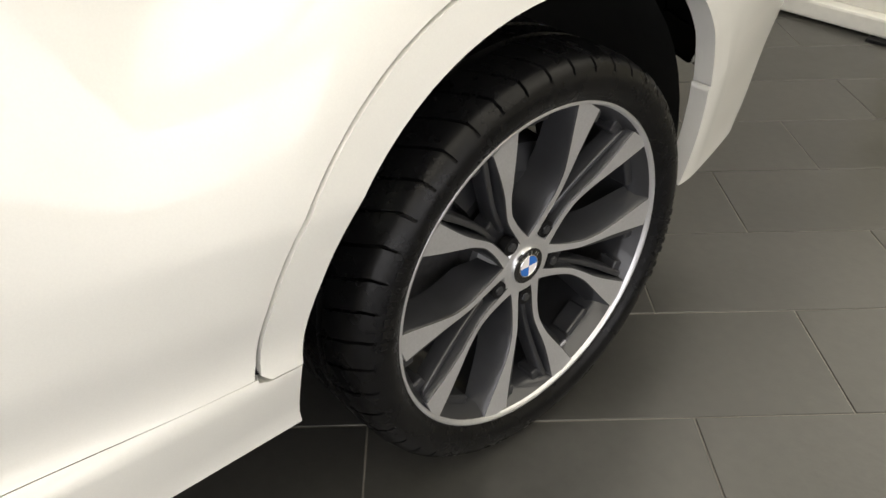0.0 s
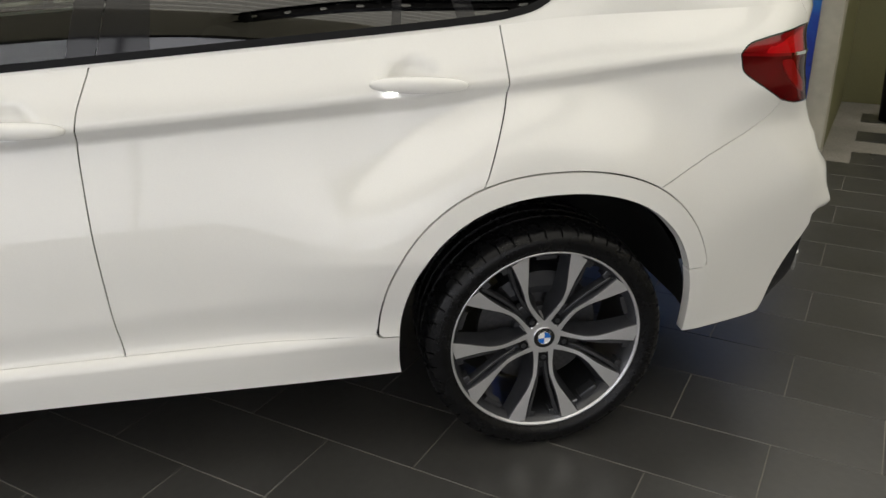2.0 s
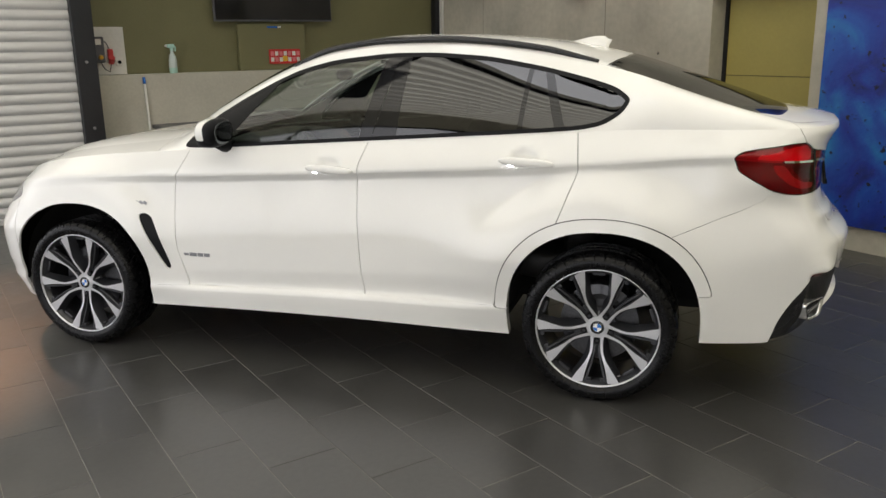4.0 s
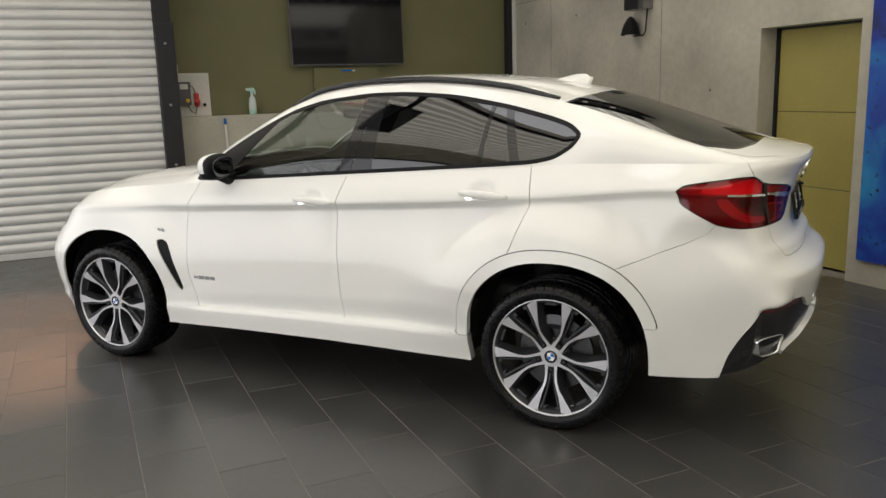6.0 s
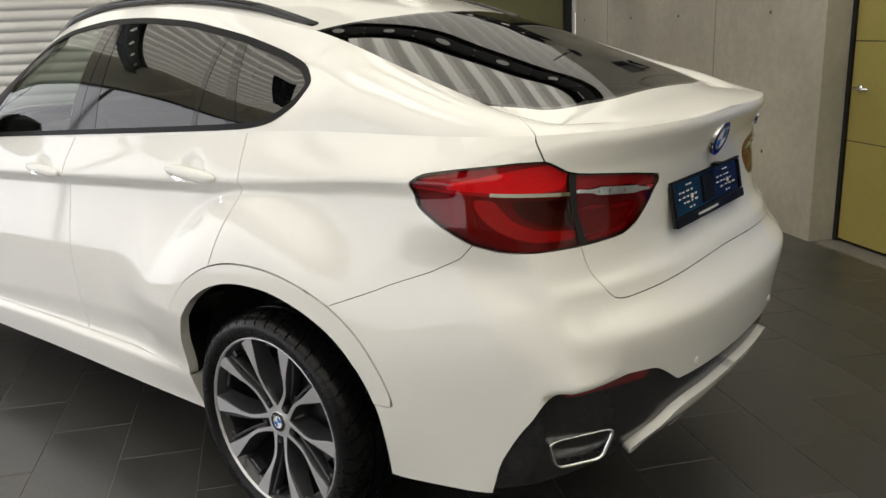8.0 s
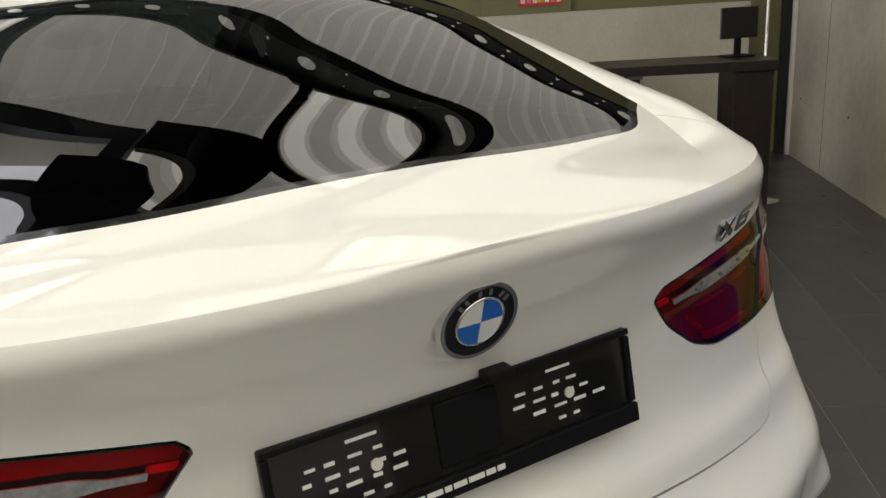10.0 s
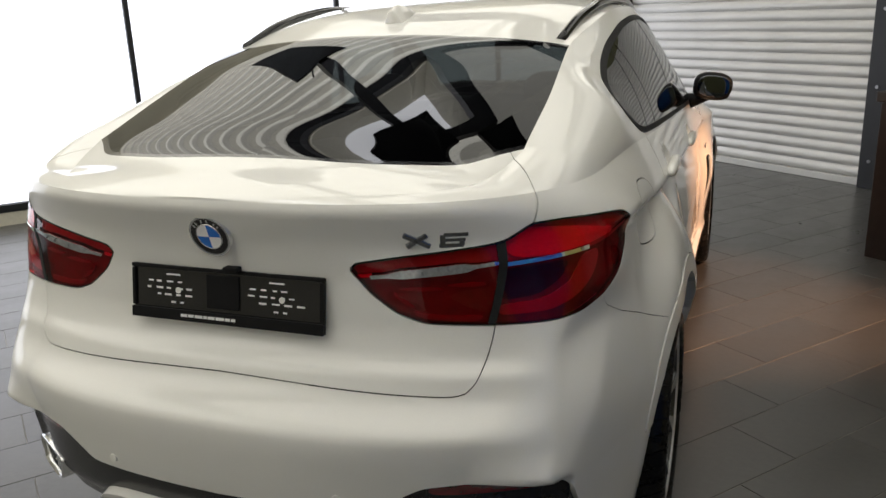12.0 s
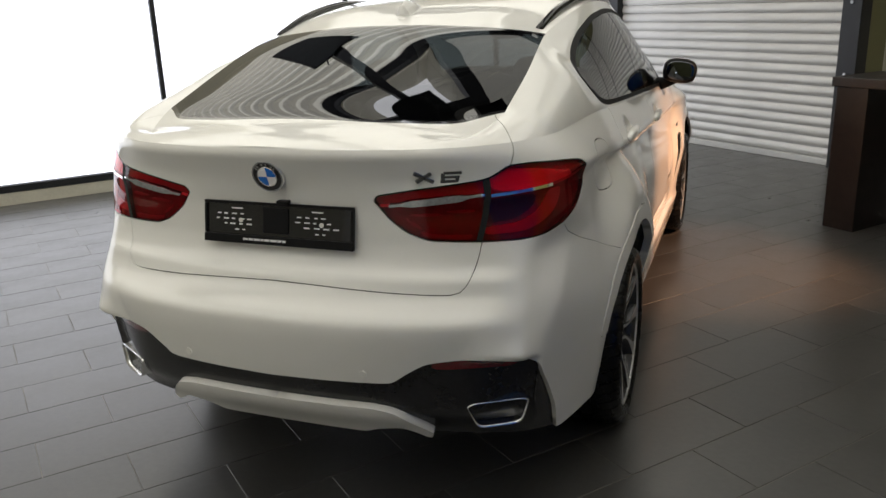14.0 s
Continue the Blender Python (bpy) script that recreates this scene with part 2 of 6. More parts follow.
wall_shutter = wall("wall_shutter", [((5.78, 1.62, 0), (6.6, 1.80, TOP)), ((5.78, 1.80, 3.05), (6.6, 4.80, TOP)), ((5.78, 4.98, 0), (6.6, GLOW + 0.3, TOP))],
                    OLIVE, "olive wall around the roller shutter opening")
wall_back = wall("wall_back", [((BACK - 0.3, -5.2, 0), (BACK, GLOW + 0.3, TOP))], PLASTER, "plain cream plastered back wall")
wall_dark = wall("wall_dark", [((BACK, -5.2, 0), (-1.06, -4.9, TOP)), ((-1.06, -5.2, 0), (-0.9, SIDE - 0.3, TOP))], OLIVE, "olive wall of the shaded side bay")
plinth = wall("plinth", [((BACK, GLOW - 0.02, 0), (5.78, GLOW + 0.25, 0.115))], PLASTER, "low cream plinth beneath the glowing panels", "plinth")
wall_left = wall("wall_left", [((BACK, GLOW, 0.117), (-5.83, GLOW + 0.3, 2.748))], PLASTER, "plain cream wall beside the glowing panels")
wall_lintel = wall("wall_lintel", [((BACK, GLOW, 2.75), (5.78, GLOW + 0.3, TOP))], PLASTER, "cream lintel above the glowing panels")

# concrete joints and tie holes
bm = bmesh.new()
for u in (3.14, 5.27):
    box(bm, (u - 0.003, SIDE - 0.001, 0), (u + 0.003, SIDE + 0.0015, TOP))
box(bm, (1.79, SIDE - 0.001, 2.72), (6.45, SIDE + 0.0015, 2.726))
ob = part("formwork_joint", bm, material("joint_shadow", (0.15, 0.14, 0.12), 0.9, grain=0.2), wall_concrete)
hole = material("tie_hole", (0.10, 0.095, 0.085), 0.9, grain=0.2)
for u in (2.4, 3.75, 4.7, 5.9):
    for z in (0.55, 1.55, 2.45):
        bm = bmesh.new()
        cyl(bm, 0.013, 0.011, 0.004, pose(u, SIDE + 0.001, z, 90), 14)
        part("tie_hole", bm, hole, wall_concrete)
# black corner post with a bright strip where concrete meets olive
structure(simple("corner_post", BLACK_STEEL, [((6.22, SIDE, 0), (6.316, SIDE + 0.10, TOP))], m=ROOM), "black steel corner post", "post")
structure(simple("corner_strip", WHITE_PLASTIC, [((6.16, SIDE, 0), (6.216, SIDE + 0.03, TOP))], m=ROOM), "white vertical trim strip", "trim")

# door in its recess
door = holder("door_1", ROOM, "closed yellow-green flush door with two grooves, recessed in concrete", "door", kind="structure")
DP = SIDE - 0.20
bm = bmesh.new()
for z0, z1 in ((0.02, 0.695), (0.703, 1.345), (1.353, 2.06)):
    box(bm, (0.80, DP - 0.05, z0), (1.75, DP, z1), 0.003)
part("leaf", bm, DOOR_PAINT, door)
simple("leaf_core", material("groove", (0.12, 0.10, 0.04), 0.7, grain=0.1), [((0.80, DP - 0.052, 0.02), (1.75, DP - 0.006, 2.06))], door)
simple("door_frame", BLACK_STEEL, [((1.755, DP - 0.06, 0), (1.79, DP + 0.012, 2.08)), ((0.77, DP - 0.06, 2.065), (1.755, DP + 0.008, 2.08))], door)
bm = bmesh.new()
cyl(bm, 0.024, 0.024, 0.012, pose(1.66, DP + 0.008, 1.05, 90), 20)
cyl(bm, 0.009, 0.009, 0.05, pose(1.66, DP + 0.03, 1.05, 90), 14)
cyl(bm, 0.009, 0.009, 0.13, pose(1.60, DP + 0.052, 1.05, 0, 90), 14)
part("handle", bm, CHROME, door, "brushed steel lever handle", smooth=True)
structure(simple("wall_behind_door", CONCRETE, [((0.5, SIDE - 0.62, 0), (2.1, SIDE - 0.31, 2.4))], m=ROOM), "plain concrete behind the door", "wall")

# window wall of glowing frosted panels
windows = holder("window_1", ROOM, "wall of glowing frosted panels between slim black mullions", "window", kind="structure")
# the two panes below u -1.80 are unseen, added to brighten the car's tail
edges = [-5.80, -3.80, -1.80, 0.20, 2.24, 4.22, 5.70]
for a, b in zip(edges, edges[1:]):
    simple("pane", LIGHT_PANEL, [((a + 0.025, GLOW + 0.01, 0.19), (b - 0.025, GLOW + 0.03, 2.75))], windows)
for a in edges[:-1]:
    simple("mullion", BLACK_STEEL, [((a - 0.022, GLOW - 0.03, 0.185), (a + 0.022, GLOW + 0.04, 2.75))], windows)
simple("bottom_rail", BLACK_STEEL, [((-5.80, GLOW - 0.025, 0.118), (5.70, GLOW + 0.04, 0.183))], windows)
simple("top_rail", BLACK_STEEL, [((-5.80, GLOW - 0.025, 2.68), (5.70, GLOW + 0.008, 2.75))], windows)

# roller shutter
shutter = holder("roller_shutter", ROOM, "closed light grey aluminium roller shutter with curved slats", "shutter", kind="structure")
PITCH = 0.099
prof = [(0.0, 0.0), (0.010, 0.006), (0.021, 0.024), (0.024, 0.045), (0.021, 0.064), (0.012, 0.080), (0.002, 0.088), (0.001, 0.0985)]
vs = [(5.70 - d, w, z) for w in (1.80, 4.80) for d, z in prof] + [(5.712 - d, w, z) for w in (1.80, 4.80) for d, z in prof]
k = len(prof)
fs = [(i, i + 1, k + i + 1, k + i) for i in range(k - 1)] + [(3 * k + i, 3 * k + i + 1, 2 * k + i + 1, 2 * k + i) for i in range(k - 1)]
first = from_arrays("slat", vs, fs, SLAT, shutter)
for i in range(1, 30):
    o = new("slat", first.data)
    o.parent = shutter
    o.location = (0, 0, 0.07 + PITCH * i)
first.location = (0, 0, 0.07)
simple("bottom_bar", SLAT, [((5.672, 1.80, 0.003), (5.712, 4.80, 0.068))], shutter, 0.004)
simple("guide", BLACK_STEEL, [((5.60, 1.60, 0), (5.76, 1.795, 2.42)), ((5.64, 1.62, 2.42), (5.76, 1.795, 3.4))], shutter, 0.006)
simple("guide", BLACK_STEEL, [((5.60, 4.805, 0), (5.76, 4.98, 3.4))], shutter, 0.006)
for z in (0.25, 0.9, 1.55, 2.2):
    bm = bmesh.new()
    cyl(bm, 0.016, 0.016, 0.02, pose(5.598, 1.70, z, 0, 90), 6)
    part("bolt", bm, STEEL, shutter)

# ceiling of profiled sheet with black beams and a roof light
ceiling = structure(part("ceiling", (lambda bm: bm)(bmesh.new()), CEIL), "translucent profiled roof sheets with a soft glow standing in for daylight", "ceiling")
ceiling.matrix_world = ROOM
# roof lights: u from, to; w from, to
SKIES = ((-1.4, 1.06, 0.92, 1.80),)
LIT_TO = 2.3             # beyond the beam most roof sheets are given a weaker glow
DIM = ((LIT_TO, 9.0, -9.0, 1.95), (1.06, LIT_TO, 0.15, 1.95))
rows_w = []
w = -5.2
while w < GLOW + 0.3:
    for dw, dz in ((0.0, 0.0), (0.10, 0.0), (0.135, -0.055), (0.235, -0.055)):
        rows_w.append((w + dw, TOP + dz))
    w += 0.27
vs, fs = [], []
us = sorted({BACK - 0.3, LIT_TO, FAR + 0.6, *(a for s in SKIES for a in s[:2])})
for u in us:
    vs += [(u, ww, zz) for ww, zz in rows_w]
n = len(rows_w)
for c in range(len(us) - 1):
    um = (us[c] + us[c + 1]) / 2
    for i in range(n - 1):
        mid = (rows_w[i][0] + rows_w[i + 1][0]) / 2
        if any(s[0] < um < s[1] and s[2] < mid < s[3] for s in SKIES):
            continue
        fs.append((c * n + i, c * n + i + 1, (c + 1) * n + i + 1, (c + 1) * n + i))
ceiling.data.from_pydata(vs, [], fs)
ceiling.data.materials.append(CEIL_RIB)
ceiling.data.materials.append(CEIL_DIM)
# glow per face: weak in DIM, full on upper flats, half on ribs
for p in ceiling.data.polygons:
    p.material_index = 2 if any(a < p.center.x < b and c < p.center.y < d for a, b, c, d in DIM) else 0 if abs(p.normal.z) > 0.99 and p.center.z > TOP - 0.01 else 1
for s0, s1, s2, s3 in SKIES:
    roof_light = holder("roof_light", ROOM, "roof light in a plastered shaft with a black rim", "skylight", kind="structure")
    simple("shaft", PLASTER, [((s0 - 0.1, s2 - 0.1, TOP - 0.06), (s0, s3 + 0.1, TOP + 0.34)), ((s1, s2 - 0.1, TOP - 0.06), (s1 + 0.1, s3 + 0.1, TOP + 0.34)),
                              ((s0, s2 - 0.1, TOP - 0.06), (s1, s2, TOP + 0.34)), ((s0, s3, TOP - 0.06), (s1, s3 + 0.1, TOP + 0.34))], roof_light)
    simple("pane", SKY_PANEL, [((s0, s2, TOP + 0.30), (s1, s3, TOP + 0.34))], roof_light)
    simple("edge_beam", BLACK_STEEL, [((s1 + 0.142, s3 + 0.0, TOP - 0.14), (2.22, s3 + 0.14, TOP - 0.062))], roof_light)
    simple("rim", BLACK_STEEL, [((s0 - 0.14, s2 - 0.14, TOP - 0.14), (s0 - 0.0, s3 + 0.14, TOP - 0.062)), ((s1 + 0.0, s2 - 0.14, TOP - 0.14), (s1 + 0.14, s3 + 0.14, TOP - 0.062)),
                                ((s0, s2 - 0.14, TOP - 0.14), (s1, s2, TOP - 0.062)), ((s0, s3, TOP - 0.14), (s1, s3 + 0.14, TOP - 0.062))], roof_light)


def cellular_web(bm, u, w0, w1, z0, z1, pitch, radius):
    """The upright plate of a beam with a row of round holes."""
    n = int((w1 - w0) / pitch)
    step, zm = (w1 - w0) / n, (z0 + z1) / 2
    for side in (-0.006, 0.006):
        for i in range(n):
            c = w0 + step * (i + 0.5)
            outer, inner = [], []
            for k in range(16):
                a = 2 * math.pi * (k + 0.5) / 16
                x, z = math.cos(a), math.sin(a)
                f = min(step / 2 / max(abs(x), 1e-6), (z1 - z0) / 2 / max(abs(z), 1e-6))
                outer.append(bm.verts.new((u + side, c + x * f, zm + z * f)))
                inner.append(bm.verts.new((u + side, c + x * radius, zm + z * radius)))
            for k in range(16):
                j = (k + 1) % 16
                bm.faces.new((outer[k], outer[j], inner[j], inner[k]))


for i, u in enumerate((-6.75, -3.0, 2.32, 5.3)):
    bm = bmesh.new()
    box(bm, (u - 0.09, -5.2, TOP - 0.085), (u + 0.09, GLOW, TOP - 0.06))
    box(bm, (u - 0.09, -5.2, TOP - 0.40), (u + 0.09, GLOW, TOP - 0.375))
    cellular_web(bm, u, -5.2, GLOW, TOP - 0.375, TOP - 0.085, 0.50, 0.06)
    ob = part("ceiling_beam", bm, BLACK_STEEL)
    ob.matrix_world = ROOM
    structure(ob, "black steel ceiling beam with round holes in its web", "beam")
structure(simple("trimmer_beam", BLACK_TRIM, [((1.0, -4.8, TOP - 0.13), (1.32, 0.76, TOP - 0.07)), ((1.32, 0.04, TOP - 0.13), (2.2, 0.12, TOP - 0.07))], m=ROOM), "flat black steel trimmer beams around the roof light", "beam")
rail = holder("ceiling_rail", at_room(0.42, 1.72, TOP - 0.42), "black suspended rail with two square panels", "ceiling rail")
simple("rail_bar", BLACK_STEEL, [((-0.04, -0.86, 0.0), (0.04, 1.9, 0.06))], rail, 0.004)
for w, reach in ((-0.98, 0.23), (1.42, 0.68)):
    simple("rail_panel", BLACK_TRIM, [((-0.23, w - reach, -0.03), (0.23, w + reach, -0.002))], rail, 0.004)
    tube("rail_hanger", [(0, w * 0.8, 0.06), (0, w * 0.8, 0.36 if w > 0 else 0.70)], 0.008, BLACK_STEEL, rail)
structure(simple("roof_deck", PLASTER, [((BACK - 0.3, -5.2, TOP + 0.92), (FAR + 0.6, GLOW + 0.3, TOP + 1.0))], m=ROOM), "plain roof above the sheet ceiling", "roof")


# ---- the car: rear axle at y 0, front at +y, sides at -x and +x ----
def curve(*keys, soft=0.0):
    """A smooth curve through (y, value) keys that never overshoots."""
    ks = sorted(keys)
    xs, ys = np.array([k[0] for k in ks], float), np.array([k[1] for k in ks], float)
    h, d = np.diff(xs), np.diff(ys) / np.diff(xs)
    m = np.zeros(len(xs))
    m[0], m[-1] = d[0], d[-1]
    for i in range(1, len(xs) - 1):
        if d[i - 1] * d[i] > 0:
            w1, w2 = 2 * h[i] + h[i - 1], h[i] + 2 * h[i - 1]
            m[i] = (w1 + w2) / (w1 / d[i - 1] + w2 / d[i])

    def f(x):
        x = np.clip(np.asarray(x, float), xs[0], xs[-1])
        i = np.clip(np.searchsorted(xs, x) - 1, 0, len(h) - 1)
        t = (x - xs[i]) / h[i]
        return ((1 + 2 * t) * (1 - t) ** 2 * ys[i] + t * (1 - t) ** 2 * h[i] * m[i] + t * t * (3 - 2 * t) * ys[i + 1] + t * t * (t - 1) * h[i] * m[i + 1])
    if not soft:
        return f
    # faired: the curve averaged over a short bell
    step = soft / 6
    g = np.arange(xs[0], xs[-1] + step, step)
    off = np.arange(-18, 19) * step
    bell = np.exp(-0.5 * (off / soft) ** 2)
    bell /= bell.sum()
    v = np.zeros(len(g))
    for o, b in zip(off, bell):
        p = g + o
        v += b * (f(p) + np.where(p < xs[0], (p - xs[0]) * m[0], 0) + np.where(p > xs[-1], (p - xs[-1]) * m[-1], 0))
    return lambda x: np.interp(np.asarray(x, float), g, v)


def ease(x):
    x = np.clip(x, 0, 1)
    return x * x * (3 - 2 * x)


REAR = (-0.012, 0.385)
FRONT = (2.915, 0.385)
# feature lines of the flank: height and half width along the car
Z_LINES = [
    curve((-1.2, 0.385), (-0.95, 0.36), (-0.75, 0.325), (-0.4, 0.322), (0.42, 0.285), (1.3, 0.295), (2.42, 0.278), (3.3, 0.24), (3.8, 0.25), soft=0.07),
    curve((-1.2, 0.50), (-0.5, 0.44), (0.47, 0.422), (1.3, 0.415), (2.42, 0.385), (3.8, 0.36), soft=0.07),
    curve((-1.2, 0.60), (0.5, 0.58), (1.16, 0.55), (2.28, 0.49), (3.8, 0.48), soft=0.07),
    curve((-1.2, 0.80), (1.0, 0.78), (3.8, 0.66), soft=0.07),
    curve((-1.2, 1.13), (-0.52, 1.135), (0.12, 1.08), (1.14, 1.02), (2.14, 0.97), (3.0, 0.93), (3.8, 0.78), soft=0.07),
    curve((-1.2, 1.19), (-0.52, 1.175), (0.12, 1.12), (1.14, 1.06), (2.14, 1.01), (3.0, 0.98), (3.8, 0.82), soft=0.07),
    curve((-1.2, 1.288), (-0.5, 1.283), (-0.1, 1.28), (0.15, 1.262), (1.16, 1.20), (2.1, 1.145), (2.5, 1.12), (2.9, 1.085), (3.2, 1.04), (3.5, 0.96), (3.8, 0.86), soft=0.07),
]
X_LINES = [
    curve((-1.2, 0.945), (-0.8, 0.940), (-0.5, 0.915), (0.0, 0.918), (0.4, 0.922), (1.2, 0.935), (2.4, 0.935), (3.8, 0.90), soft=0.07),
    curve((-1.2, 0.960), (-0.8, 0.955), (-0.5, 0.926), (0.0, 0.928), (0.4, 0.933), (1.2, 0.945), (2.4, 0.945), (3.8, 0.93), soft=0.07),
    curve((-1.2, 0.966), (-0.8, 0.961), (-0.5, 0.933), (0.0, 0.930), (0.5, 0.930), (1.2, 0.927), (2.4, 0.927), (3.8, 0.94), soft=0.07),
    curve((-1.2, 0.960), (-0.8, 0.956), (-0.5, 0.927), (0.0, 0.922), (0.6, 0.927), (1.2, 0.926), (2.4, 0.924), (3.8, 0.94), soft=0.07),
    curve((-1.2, 0.915), (-0.8, 0.908), (-0.54, 0.884), (0.1, 0.890), (1.2, 0.885), (2.2, 0.887), (3.0, 0.893), (3.8, 0.90), soft=0.07),
    curve((-1.2, 0.910), (-0.8, 0.908), (-0.54, 0.898), (0.1, 0.915), (1.2, 0.916), (2.2, 0.915), (3.0, 0.90), (3.8, 0.88), soft=0.07),
    curve((-1.2, 0.82), (-0.6, 0.815), (0.0, 0.845), (1.2, 0.862), (2.1, 0.865), (2.9, 0.83), (3.8, 0.80), soft=0.07),
]
SPLITS = (6, 8, 16, 32, 5, 8)          # rows of faces between the lines
rear_end = curve((0.28, -0.97), (0.38, -1.02), (0.47, -1.09), (0.56, -1.113), (0.66, -1.130), (0.745, -1.139), (0.774, -1.138), (0.788, -1.128), (0.815, -1.094), (0.845, -1.064),
                 (0.868, -1.052), (0.895, -1.040), (0.912, -1.018), (0.95, -0.996), (1.0, -0.985), (1.08, -0.985), (1.13, -0.994), (1.18, -1.010), (1.235, -1.040), (1.27, -1.060), (1.29, -1.052), soft=0.007)
rear_corner = curve((0.28, -0.93), (0.38, -0.985), (0.47, -1.045), (0.62, -1.105), (0.75, -1.092), (0.9, -1.040), (1.0, -1.000), (1.1, -0.990), (1.2, -1.016), (1.27, -1.056), (1.29, -1.052), soft=0.02)
front_end = curve((0.25, 3.70), (0.4, 3.76), (0.6, 3.77), (0.8, 3.71), (0.95, 3.60), (1.1, 3.50), soft=0.03)
REAR_L, FRONT_L, FRONT_N = 0.60, 0.62, 2.8
rear_square = curve((0.3, 3.1), (0.45, 2.65), (0.62, 2.42), (0.77, 2.55), (0.86, 2.78), (1.0, 3.2), (1.13, 3.0), (1.2, 2.62), (1.3, 2.65))
FOLD_X = curve((0.28, 0.826), (0.34, 0.822), (0.45, 0.816), (0.57, 0.828), (0.70, 0.852), (0.775, 0.862), (0.83, 0.865), (0.94, 0.863), (1.05, 0.860), soft=0.02)
FOLD_Y = curve((0.28, -0.85), (0.34, -0.86), (0.45, -0.90), (0.57, -0.90), (0.70, -0.862), (0.775, -0.828), (0.83, -0.792), (0.94, -0.688), (1.05, -0.600), soft=0.02)
FOLD_SIDE = curve((0.28, 0.910), (0.34, 0.917), (0.45, 0.934), (0.57, 0.945), (0.70, 0.947), (0.83, 0.932), (0.94, 0.911), (1.05, 0.90), soft=0.03)
HANDLES = ((1.37, 1.088), (0.365, 1.152))


def flank():
    """Half of the lower body, from the rear's middle round the side to the front's middle: points, and the way along the wrap."""
    levels = []
    for i, n in enumerate(SPLITS):
        levels += [i + j / n for j in range(n)]
    levels = np.array(levels + [len(SPLITS)])
    th = np.linspace(0, 1, 81)[:-1] ** 0.9 * math.pi / 2
    side = np.linspace(0, 1, 211)
    tf = np.linspace(math.pi / 2, 0, 30)[1:]
    cols = len(th) + len(side) + len(tf)
    P = np.zeros((cols, len(levels), 3))
    for j, h in enumerate(levels):
        i = min(int(h), len(SPLITS) - 1)
        f = h - i
        z = np.full(cols, 0.3 + h * 0.16)
        for _ in range(6):
            yr, yf = rear_end(z), front_end(z)
            # the steps of the tail fade out towards the corners
            yr[:len(th)] += (rear_corner(z[:len(th)]) - yr[:len(th)]) * ease((th - 0.60) / 0.40)
            yr[len(th):] = rear_corner(z[len(th):])
            y = np.concatenate([yr[:len(th)] + REAR_L * (1 - np.cos(th) ** (2 / rear_square(z[:len(th)]))),
                                (yr + REAR_L)[len(th):len(th) + len(side)] * (1 - side) + (yf - FRONT_L)[len(th):len(th) + len(side)] * side,
                                yf[-len(tf):] - FRONT_L * (1 - np.cos(tf) ** (2 / FRONT_N))])
            z0, z1 = Z_LINES[i](y), Z_LINES[i + 1](y)
            z = z0 + (z1 - z0) * f
        # width: smooth between the lines, with a firm crease at the shoulder and the sill
        xs = [g(y) for g in X_LINES]
        zs = [g(y) for g in Z_LINES]

        def slope(k):
            if k in (0, 6):
                q = (0, 1) if k == 0 else (5, 6)
                return (xs[q[1]] - xs[q[0]]) / (zs[q[1]] - zs[q[0]])
            a = (xs[k] - xs[k - 1]) / (zs[k] - zs[k - 1])
            b = (xs[k + 1] - xs[k]) / (zs[k + 1] - zs[k])
            return (a + b) / 2
        sa, sb = slope(i), slope(i + 1)
        if i == 5:
            sa = (xs[6] - xs[5]) / (zs[6] - zs[5]) * 0.55
        if i == 3:
            sb = (xs[4] - xs[3]) / (zs[4] - zs[3]) * 0.6
        if i == 4:
            sb = (xs[5] - xs[4]) / (zs[5] - zs[4])
        if i == 1:
            firm = ease((y - 0.30) / 0.25)
            sa, sb = sa * (1 - firm) - 0.55 * firm, sb * (1 - firm) + firm * (xs[2] - xs[1]) / (zs[2] - zs[1])
        if i == 2:
            firm = ease((y - 0.30) / 0.25)
            sa = sa * (1 - firm) + firm * (xs[3] - xs[2]) / (zs[3] - zs[2]) * 0.6
        dz = z1 - z0
        x = ((1 + 2 * f) * (1 - f) ** 2 * xs[i] + f * (1 - f) ** 2 * dz * sa + f * f * (3 - 2 * f) * xs[i + 1] + f * f * (f - 1) * dz * sb)
        if i == 1:
            # the doors tuck in between the lower crease and the sill's upper edge
            x = x - 0.024 * ease(np.full(cols, f) / 0.125) * (1 - f) * ease((y - 0.50) / 0.35) * ease((2.32 - y) / 0.2)
        for (cy, cz), amount, back in ((REAR, 0.082, 0.62), (FRONT, 0.055, 0.86)):
            r = np.hypot(y - cy, z - cz)
            turn = np.degrees(np.arctan2(z - cz, y - cy))
            near = np.hypot(y - cy, np.maximum(z - 0.62, 0) * 1.1)
            ahead = ease((60 - turn) / 40)
            soft = ease((0.765 - r) / 0.24) * (1 - ahead) + ease((0.96 - near) / 0.56) * ahead
            u = np.clip((0.725 - r) / 0.20, 0, 1)
            firm = ease((turn - 25) / 40) * ease((105 - turn) / 25)
            swell = soft * (1 - firm) + u * (2 - u) * firm
            x = x + amount * swell * np.clip((z - 0.31) / 0.36, 0, 1) * ease((y - cy + back) / 0.5)
        for hy, hz in HANDLES:
            e = ((y - hy) / 0.072) ** 2 + ((z - hz + 0.010) / 0.043) ** 2
            x = x - 0.020 * ease((1.0 - e) / 0.55)
        c = np.ones(cols)
        c[:len(th)] = np.sin(th) ** (2 / rear_square(z[:len(th)]))
        c[-len(tf):] = np.sin(tf) ** (2 / FRONT_N)
        q = np.stack([x * c, y, z], 1)
        # upright crease at the bumper's corner, growing downwards to a lip that overhangs the black insert
        fold = math.radians(np.interp(z[40], (0.62, 1.0), (49.0, 53.5)))
